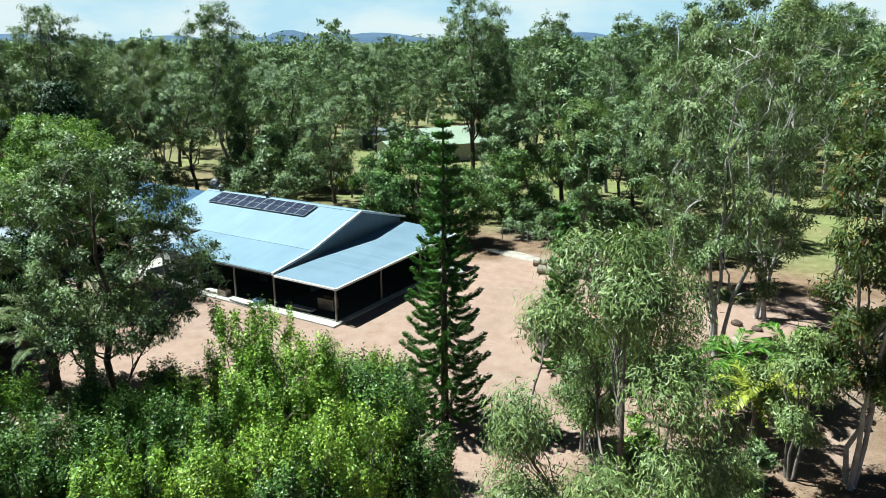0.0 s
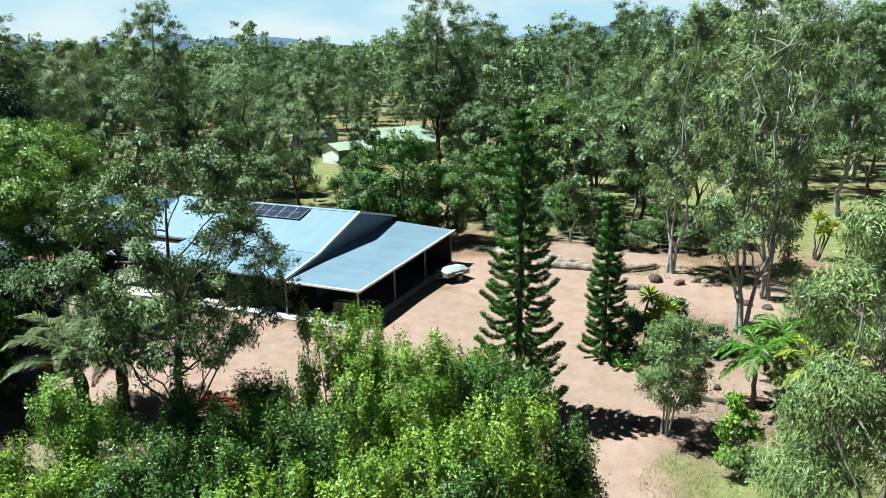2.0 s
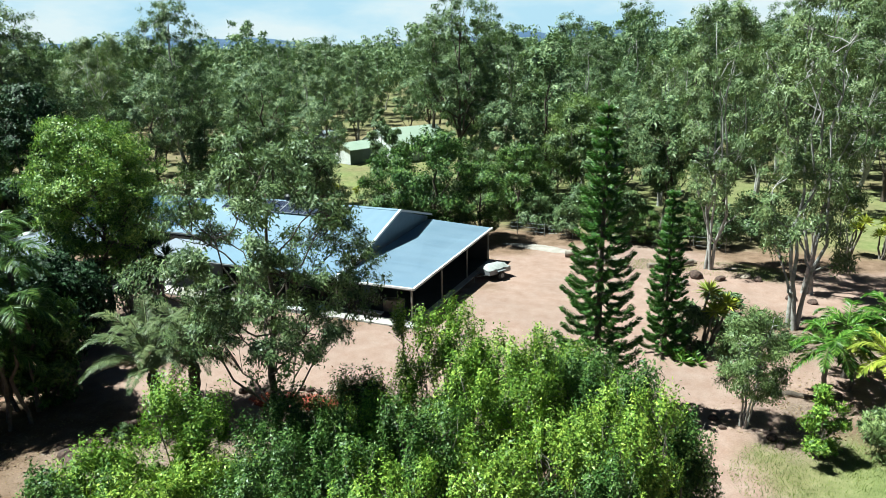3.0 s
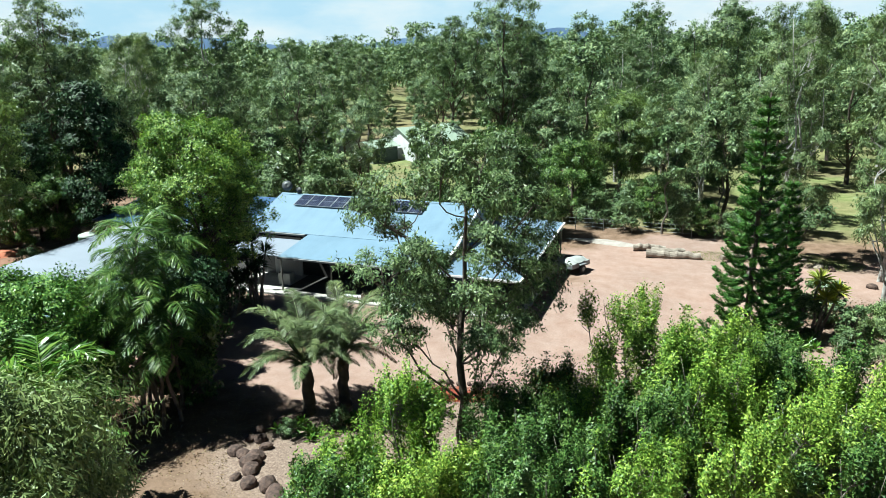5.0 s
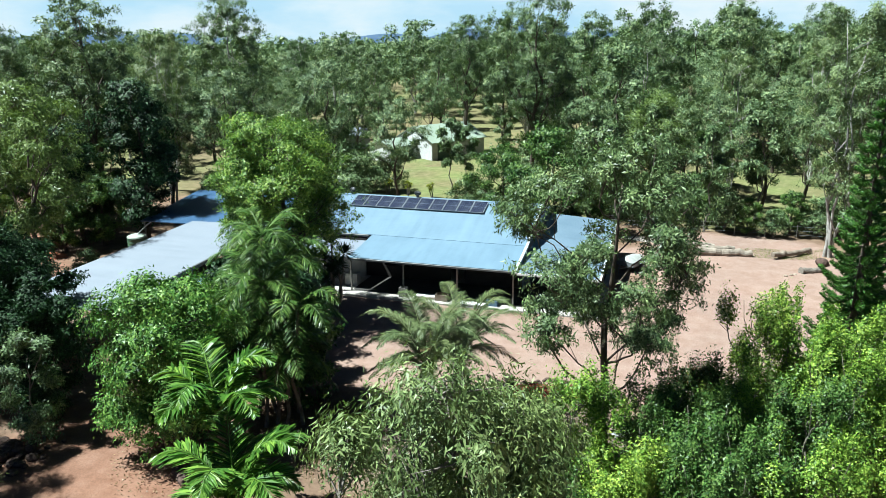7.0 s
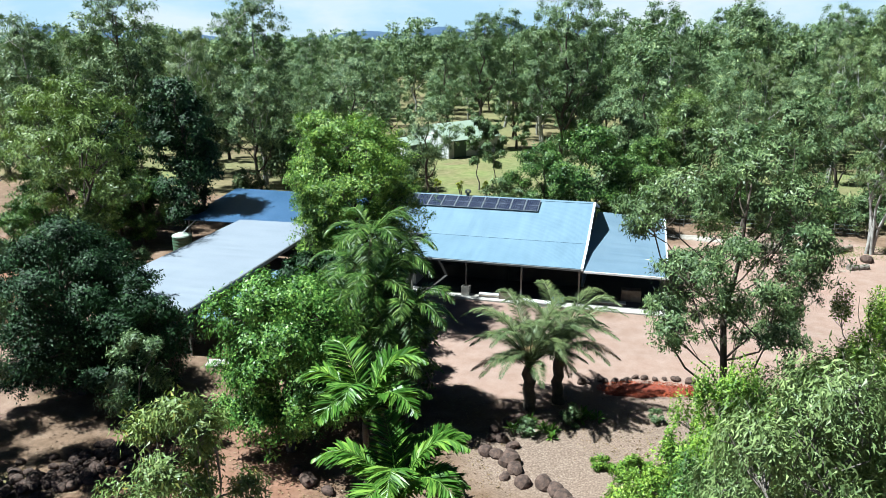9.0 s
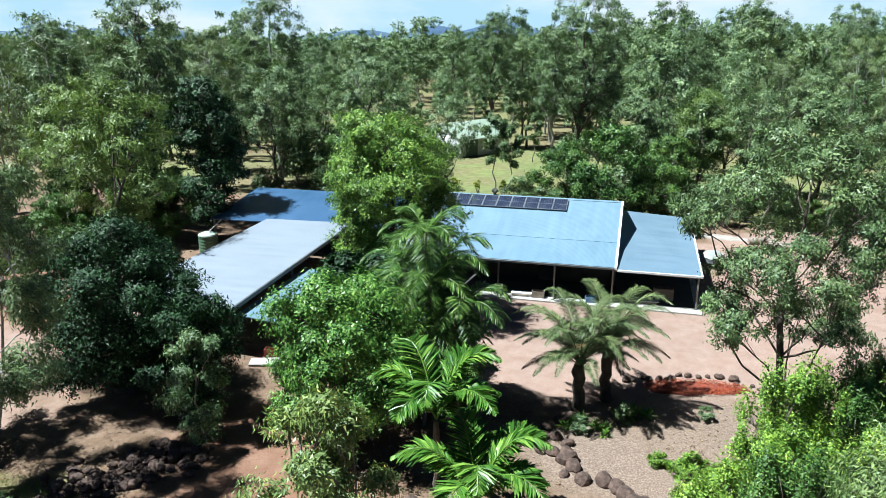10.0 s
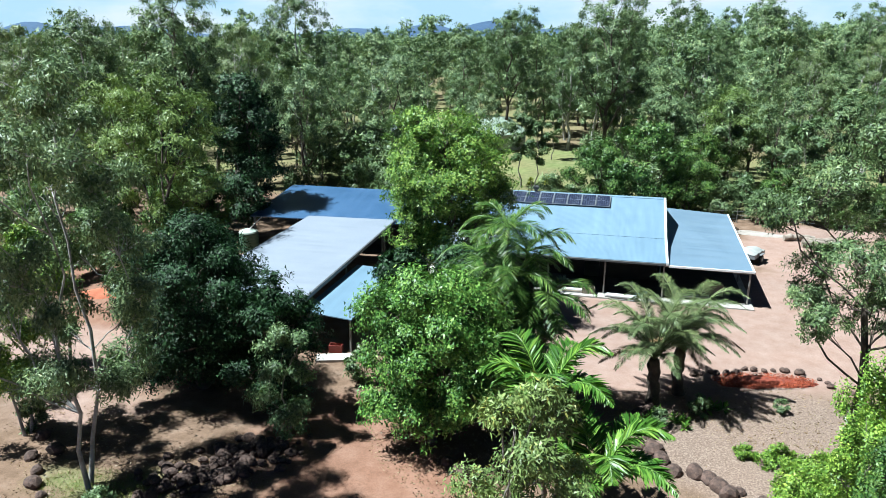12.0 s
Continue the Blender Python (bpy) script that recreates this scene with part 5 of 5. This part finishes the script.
# ---- rocks ----
def rock_mesh(seed, mat):
    rng = np.random.default_rng(seed)
    bm = bmesh.new()
    bmesh.ops.create_icosphere(bm, subdivisions=2, radius=1.0)
    squash = np.array([1.0, rng.uniform(0.7, 0.95), rng.uniform(0.55, 0.8)])
    planes = rng.normal(size=(7, 3))
    planes /= np.linalg.norm(planes, axis=1, keepdims=True)
    for v in bm.verts:
        p = np.array(v.co)
        for q in planes:
            over = p @ q - 0.78
            if over > 0:
                p = p - q * over * 0.85
        p = p * (1 + 0.06 * noise.noise(Vector(p * 2.3) + Vector((seed, 0, 0)))) * squash
        v.co = p
    me = bpy.data.meshes.new("rock")
    bm.to_mesh(me)
    bm.free()
    me.materials.append(mat)
    return me


ROCKS = [rock_mesh(k, ROCK) for k in range(5)]
PALE_ROCKS = [rock_mesh(k, ROCK_PALE) for k in range(10, 13)]
rng_r = np.random.default_rng(21)


def rock(x, y, size, label, group, pale=False, z=0.0):
    meshes = PALE_ROCKS if pale else ROCKS
    ob = new("rock", meshes[int(rng_r.integers(0, len(meshes)))])
    ob.matrix_basis = pose(x, y, z + size * 0.32, rng_r.uniform(-18, 18), rng_r.uniform(-18, 18), rng_r.uniform(0, 360)) @ Matrix.Diagonal((size, size, size, 1))
    return tagged(ob, label, "rock", group)


def rock_row(line, step, size, label, group, jitter=0.12, pale=0.0):
    line = np.array(line)
    d = np.r_[0, np.cumsum(np.linalg.norm(np.diff(line, axis=0), axis=1))]
    for s in np.arange(0, d[-1], step):
        x, y = np.interp(s, d, line[:, 0]), np.interp(s, d, line[:, 1])
        rock(x + rng_r.normal() * jitter, y + rng_r.normal() * jitter, size * rng_r.uniform(0.65, 1.3), label, group, rng_r.uniform() < pale)


rock_row([(-25.2, 29.2), (-23.4, 30.1), (-22.0, 30.7), (-20.5, 30.8), (-19.2, 30.3), (-18.4, 29.3), (-17.9, 28.4), (-17.6, 27.2)], 0.42, 0.23, "rounded dark rock edging the garden bed", "rocks edging the bed")
rock_row([(-27.3, 25.3), (-27.7, 24.2), (-27.9, 22.4), (-27.2, 21.4), (-26.8, 20.9), (-26.0, 20.3), (-25.2, 19.9), (-23.9, 19.2)], 0.36, 0.38, "rounded dark rock edging the drive", "rocks edging the drive", 0.3, 0.04)
for _ in range(170):
    s = rng_r.uniform()
    c = np.array([-45.0, 14.6]) * (1 - s) + np.array([-41.9, 18.4]) * s
    x, y = c + rng_r.normal(size=2) * (0.75, 0.55)
    rock(x, y, rng_r.uniform(0.11, 0.31), "rough dark basalt rock in a heap", "heap of rocks", z=max(0, 0.32 - 0.4 * np.hypot(x - c[0], y - c[1])) * rng_r.uniform(0, 1))
for x, y, sz in ((-49.4, 13.7, 0.42), (-49.9, 14.4, 0.3), (-50.3, 15.8, 0.45), (-50.9, 15.2, 0.33), (-48.6, 13.2, 0.25), (-51.6, 16.6, 0.36), (-34.3, 18.4, 0.4), (-33.3, 18.0, 0.3), (-35.0, 18.9, 0.28), (-32.3, 17.4, 0.34)):
    rock(x, y, sz, "large dark boulder in leaf litter", "boulders in the garden")
for x, y, sz, p in ((-6.5, 55.0, 0.55, 0), (-4.9, 54.8, 0.42, 0), (-3.3, 56.0, 0.4, 1), (-2.5, 55.6, 0.35, 0), (-4.1, 57.7, 0.3, 1), (-0.6, 52.3, 0.4, 0), (0.6, 52.0, 0.35, 0), (-2.8, 40.3, 0.24, 0), (-2.2, 39.2, 0.26, 0), (-1.5, 39.6, 0.22, 0), (-4.4, 34.6, 0.25, 0), (-4.0, 33.9, 0.2, 0), (-2.1, 33.7, 0.26, 0), (-1.8, 33.1, 0.22, 0), (-9.4, 51.4, 0.16, 1), (-9.0, 51.7, 0.17, 1), (-8.7, 51.9, 0.15, 1)):
    rock(x, y, sz, "weathered rock beside the drive", "rocks beside the drive", bool(p))


def mound(name, label, category, cx, cy, rx, ry, h, mat, turn=0, seed=1, kind=""):
    """A low heap with a ragged rim."""
    rng = np.random.default_rng(seed)
    rings, n = 7, 36
    verts = [(0, 0, h)]
    rag = 1 + 0.12 * np.sin(np.arange(n) * 2 * math.pi * 3 / n + seed) + rng.normal(size=n) * 0.05
    for r in range(1, rings + 1):
        u = r / rings
        for k in range(n):
            w = 2 * math.pi * k / n
            verts.append((rx * u * rag[k] * math.cos(w), ry * u * rag[k] * math.sin(w), h * (1 - u * u) + rng.normal() * 0.012 * (1 if r < rings else 0) - (0.06 if r == rings else 0)))
    faces = [(0, 1 + k, 1 + (k + 1) % n) for k in range(n)]
    for r in range(rings - 1):
        faces += [(1 + r * n + k, 1 + (r + 1) * n + k, 1 + (r + 1) * n + (k + 1) % n, 1 + r * n + (k + 1) % n) for k in range(n)]
    ob = mesh_object(name, verts, faces, mat, smooth=True)
    ob.location, ob.rotation_euler = (cx, cy, 0), (0, 0, radians(turn))
    return tagged(ob, label, category, kind=kind)


mound("mulch_bed", "garden bed of bright red gravel mulch", "garden bed", -22.0, 29.4, 2.5, 0.75, 0.16, RED_MULCH, 12, 2)
RED_SOIL = surface("orange_red_soil", (0.26, 0.075, 0.035), (0.36, 0.125, 0.065), 1.2, 0.95, relief=0.8)
mound("soil_heap", "low heap of orange-red soil beside the drive", "soil", -60.6, 32.6, 2.4, 1.2, 0.35, RED_SOIL, 30, 5)
mound("soil_heap", "low heap of orange-red soil under the gums", "soil", -64.6, 40.4, 2.8, 1.4, 0.4, RED_SOIL, 20, 6)
mound("sand_strip", "strip of pale spilt sand at the clearing edge", "sand", -18.5, 58.9, 3.6, 0.75, 0.1, SAND, -8, 3)
mound("sand_strip", "patch of pale sand among the logs", "sand", -13.6, 57.6, 1.9, 0.6, 0.09, SAND, -12, 4)


# ---- spiky plants ----
def rosette(pts, ways, centre, n, length, rng, up=0.3):
    w = rng.uniform(0, 2 * math.pi, n)
    e = rng.uniform(-0.35, 1.25, n) + up * 0.3
    d = np.stack([np.cos(w) * np.cos(e), np.sin(w) * np.cos(e), np.sin(e)], 1)
    pts.append(np.tile(np.array(centre, float), (n, 1)) + d * 0.03)
    ways.append(d * length * rng.uniform(0.75, 1.1, (n, 1)))


def yucca(name, label, heads, n, length, width, mat, seed, category="plant"):
    rng = np.random.default_rng(seed)
    root = thing(name, 0, 0, 0, label, category)
    for hx, hy, hz in heads:
        if hz > 0.4:
            verts, faces = [], []
            tube(verts, faces, bent((hx * 0.3, hy * 0.3, -0.05), (hx, hy, hz), rng, 0.06, 6), np.linspace(0.09, 0.055, 6), 7)
            mesh_object("trunk", verts, faces, BARK_GREY, root, smooth=True)
        pts, ways = [], []
        rosette(pts, ways, (hx, hy, hz), n, length, rng)
        ribbon_mesh("leaf_head", np.concatenate(pts), np.concatenate(ways), width, mat, rng, root)
    return root


yucca_a = stand(yucca("yucca", "multi-headed yucca with stiff yellow-green leaves", ((0, 0, 3.2), (0.9, -0.3, 2.7), (0.35, -0.4, 2.3), (0.45, 0.3, 2.0)), 70, 0.85, 0.12, LEAF_LIME, 5), -5.2, 42.4)
agave = stand(yucca("agave", "clump of pale green agave rosettes", ((0, 0, 0.15), (0.6, 0.2, 0.15), (-0.5, 0.35, 0.12), (0.2, -0.45, 0.12), (0.9, -0.3, 0.1)), 26, 0.7, 0.13, LEAF_PALM, 6), -6.3, 40.4)
cordyline = stand(yucca("cordyline", "tall dark cordyline clump with spiky heads", ((0, 0, 4.4), (0.6, 0.4, 3.7), (-0.6, 0.2, 3.3), (0.2, -0.6, 2.8), (-0.3, -0.5, 2.2), (0.5, -0.2, 3.1), (-0.2, 0.5, 2.5)), 120, 0.95, 0.07, LEAF_DARK, 7), -36.6, 36.2)
put(cordyline, -37.6, 35.0, 0.85, 70)
for x, y, s, w in ((-46.7, 70.5, 0.55, 0), (-49.0, 69.8, 0.5, 40), (-44.0, 69.6, 0.5, 80), (-38.7, 69.8, 0.5, 120), (-36.9, 70.8, 0.55, 160), (-41.4, 70.2, 0.45, 200), (3.7, 64.5, 1.0, 0), (5.9, 63.9, 0.9, 80), (7.6, 64.6, 1.05, 130)):
    put(yucca_a, x, y, s, w)
for x, y, s in ((-27.3, 24.4, 0.7), (-26.0, 24.2, 0.6), (-24.6, 26.0, 0.7), (-1.0, 44.5, 0.8), (0.8, 46.0, 0.8), (-46.2, 13.0, 0.5)):
    put(agave, x, y, s, x * 50)
lime = palm("golden_cane_palm", "low palm with bright yellow-green fronds", 95, 2.5, 0.1, 14, 1.7, 2.0, 40, 0.5, 0.07, LEAF_LIME, low=0.0)
stand(lime, 2.5, 37.7)
foxtail = stand(palm("foxtail_palm", "palm with slim grey trunk and bushy green fronds", 96, 2.6, 0.11, 14, 1.9, 1.7, 50, 0.5, 0.07, LEAF_PALM, bark=BARK_GREY), 0.1, 38.4)
put(foxtail, 1.2, 41.2, 1.0, 90)
put(foxtail, 3.4, 42.2, 1.1, 160)
put(lime, 1.3, 39.6, 0.75, 50)
put(lime, 3.6, 39.4, 0.85, 120)
put(foxtail, 4.4, 43.4, 0.85, 200)

stand(tree("grey_leaved_shrub", "low spreading grey-green garden shrub", 122, 2.3, 1.7, 0.2, 30, 7000, (0.18, 0.055), 0.9, 0.35, LEAF_GREY, BARK_GREY, 0.04, bushy=True, category="shrub"), 2.4, 33.6)

# ---- low shrubs ----
low = tree("shrub", "low dull green shrub in the leaf litter", 120, 1.3, 0.7, 0.1, 21, 2600, (0.14, 0.07), 0.3, 0.24, LEAF_GUM, BARK_GREY, 0.02, category="shrub")
stand(low, -3.9, 40.2)
for x, y, s, w in ((-5.9, 42.2, 1.8, 20), (-4.3, 44.6, 1.9, 60), (-1.9, 43.8, 1.2, 100), (-3.4, 41.9, 1.5, 140), (-25.2, 25.2, 0.7, 0), (-26.9, 23.9, 0.6, 60), (-45.6, 12.6, 0.9, 200), (-44.9, 12.2, 0.7, 250), (-52.5, 17.0, 1.0, 300), (3.2, 35.4, 1.3, 10), (1.9, 35.0, 1.0, 10), (-21.7, 26.4, 0.5, 90), (-40.6, 24.6, 1.3, 0), (-39.6, 36.9, 1.5, 0), (-37.9, 37.3, 1.3, 90), (-41.6, 33.0, 1.7, 180), (-38.0, 32.2, 1.6, 270)):
    put(low, x, y, s, w)
creeper = tree("groundcover", "low bright green creeping groundcover", 121, 0.8, 0.9, 0.05, 24, 3200, (0.12, 0.07), 0.1, 0.22, LEAF_BRIGHT, BARK_GREY, 0.02, category="shrub")
stand(creeper, -21.4, 21.6)
for x, y, s, w in ((-22.7, 21.9, 0.9, 60), (-20.3, 21.5, 1.2, 120), (-23.7, 22.2, 0.6, 200), (-19.3, 22.4, 1.1, 20)):
    put(creeper, x, y, s, w)


# ---- fence at the back ----
f_ = thing("wire_fence", -24, 62.4, 0, "low wire fence on thin steel posts at the clearing edge", "fence")
for k in range(9):
    bm = bmesh.new()
    box(bm, (k * 2.4 - 0.025, -0.025, 0), (k * 2.4 + 0.025, 0.025, 1.2))
    part("post", bm, POST, f_)
for z in (0.35, 0.7, 1.05):
    verts, faces = [], []
    tube(verts, faces, [(0, 0.03, z), (9.6, 0.03, z - 0.02), (19.2, 0.03, z)], (0.008, 0.008, 0.008), 4)
    mesh_object("wire", verts, faces, ALU, f_)


# ---- neighbouring house ----
def gable_house(x, y, turn, w, d, eave, ridge, wall_mat, end_mat, roof_mat, label):
    h = thing("neighbour_house", x, y, 0, label, "house", turn=turn)
    for sy in (-1, 1):
        bm = bmesh.new()
        box(bm, (-w / 2, sy * (d / 2 - 0.06) - 0.06, 0), (w / 2, sy * (d / 2 - 0.06) + 0.06, eave))
        part("side_wall", bm, wall_mat, h)
    for sx in (-1, 1):
        bm = bmesh.new()
        x0, x1 = sx * (w / 2 - 0.14), sx * (w / 2 - 0.02)
        prof = [(-d / 2 + 0.13, 0), (d / 2 - 0.13, 0), (d / 2 - 0.13, eave), (0, ridge - 0.08), (-d / 2 + 0.13, eave)]
        a, b = [bm.verts.new((x0, p, q)) for p, q in prof], [bm.verts.new((x1, p, q)) for p, q in prof]
        bm.faces.new(a), bm.faces.new(b[::-1])
        for i in range(5):
            bm.faces.new((a[i], a[(i + 1) % 5], b[(i + 1) % 5], b[i]))
        part("gable_end", bm, end_mat, h, "white sheet gable end")
    for sy in (-1, 1):
        bm = bmesh.new()
        slab(bm, [(-w / 2 - 0.3, sy * (d / 2 + 0.4), eave - 0.12), (w / 2 + 0.3, sy * (d / 2 + 0.4), eave - 0.12), (w / 2 + 0.3, 0, ridge), (-w / 2 - 0.3, 0, ridge)], 0.06)
        part("roof", bm, roof_mat, h, "pale green sheet roof")
    bm = bmesh.new()
    box(bm, (-w / 2 + 1.0, -d / 2 - 0.01, 0), (-w / 2 + 3.4, -d / 2 + 0.03, eave - 0.25))
    part("garage_door", bm, NB_GREEN, h, "dark green roller door")
    return h


gable_house(-50.0, 100.6, 58, 10, 8.0, 2.6, 4.5, WALL_PALE, TRIM_WHITE, NB_ROOF, "neighbouring house with pale green roof and white gable")
gable_house(-55.4, 94.4, 68, 4.6, 4.2, 2.2, 2.9, NB_GREEN, TRIM_WHITE, NB_ROOF, "small shed with white gable end and dark green sides")
gable_house(-66.5, 104.0, 10, 6, 4.5, 2.3, 3.1, WALL_PALE, WALL_PALE, ROOF_PALE, "pale low shed among the trees")

# ---- step and boards before the carport ----
block("concrete_step", "low pale concrete step before the carport", "step", -42.9, 26.7, (1.9, 0.8, 0.14), CONCRETE, 18, 0.0)
block("paver_stack", "stack of grey pavers beside the carport", "pavers", -41.6, 27.5, (0.7, 0.6, 0.5), CONCRETE, 10, 0.0)
crate(-43.2, 27.6, 0.7, 0.4, 0.4, RED_PAINT, "red crate standing under the awning", 10, 0.0)
block("sack", "white crumpled sack lying in the garden bed", "sack", -18.9, 26.3, (0.7, 0.35, 0.3), TRIM_WHITE, 30, 0.0, 0.1)


# ---- scattered litter and grass ----
def scatter(name, label, category, seed, count, spots, size, width, mat, up):
    rng = np.random.default_rng(seed)
    pts = []
    for cx, cy, rx, ry, turn in spots:
        n = int(count * rx * ry / sum(a[2] * a[3] for a in spots))
        r, w = np.sqrt(rng.uniform(0, 1, n)), rng.uniform(0, 2 * math.pi, n)
        u, v = rx * r * np.cos(w), ry * r * np.sin(w)
        c, s = math.cos(radians(turn)), math.sin(radians(turn))
        pts.append(np.stack([cx + u * c - v * s, cy + u * s + v * c, rng.uniform(-0.01, 0.03, n)], 1))
    pts = np.concatenate(pts)
    along = rng.normal(size=pts.shape) * (1, 1, 0.15) + (0, 0, up)
    return tagged(leaf_mesh(name, pts, along, size, width, mat, rng), label, category, kind="stuff")


STRAW = foliage("dry_leaf_litter", (0.0784, 0.0448, 0.0252), (0.157, 0.101, 0.0616), (0.28, 0.224, 0.162), through=0.1)
LAWN = foliage("lawn_blades", (0.056, 0.0952, 0.0168), (0.106, 0.146, 0.0336), (0.202, 0.213, 0.0784), through=0.2)
scatter("leaf_litter", "dry fallen leaves and bark on the ground", "litter", 130, 26000, MULCH + [(-48, 15, 7, 5, 0), (-33, 22, 6, 6, 0), (-2, 44, 5, 6, 0), (0, 36, 5, 3, 0)], 0.1, 0.05, STRAW, 0.15)
scatter("grass", "short patchy lawn grass", "grass", 131, 24000, [(0.9, 30.8, 4.6, 3.6, 0), (-4, 57.5, 4, 2, 0), (-36, 14, 3, 1.6, 0), (-46.8, 14.0, 2.4, 1.3, 0), (-9.5, 57, 3, 1.5, 0), (-46, 12.6, 2.0, 1.0, 0)], 0.14, 0.02, LAWN, 1.1)
CHIPS = foliage("red_mulch_chips", (0.1, 0.018, 0.009), (0.2, 0.04, 0.018), (0.34, 0.09, 0.045), through=0.0)
chips = scatter("mulch_chips", "loose red chips on the garden bed", "mulch", 133, 5000, [(-22.0, 29.4, 2.5, 0.8, 12)], 0.06, 0.04, CHIPS, 0.5)
chips.location.z = 0.1
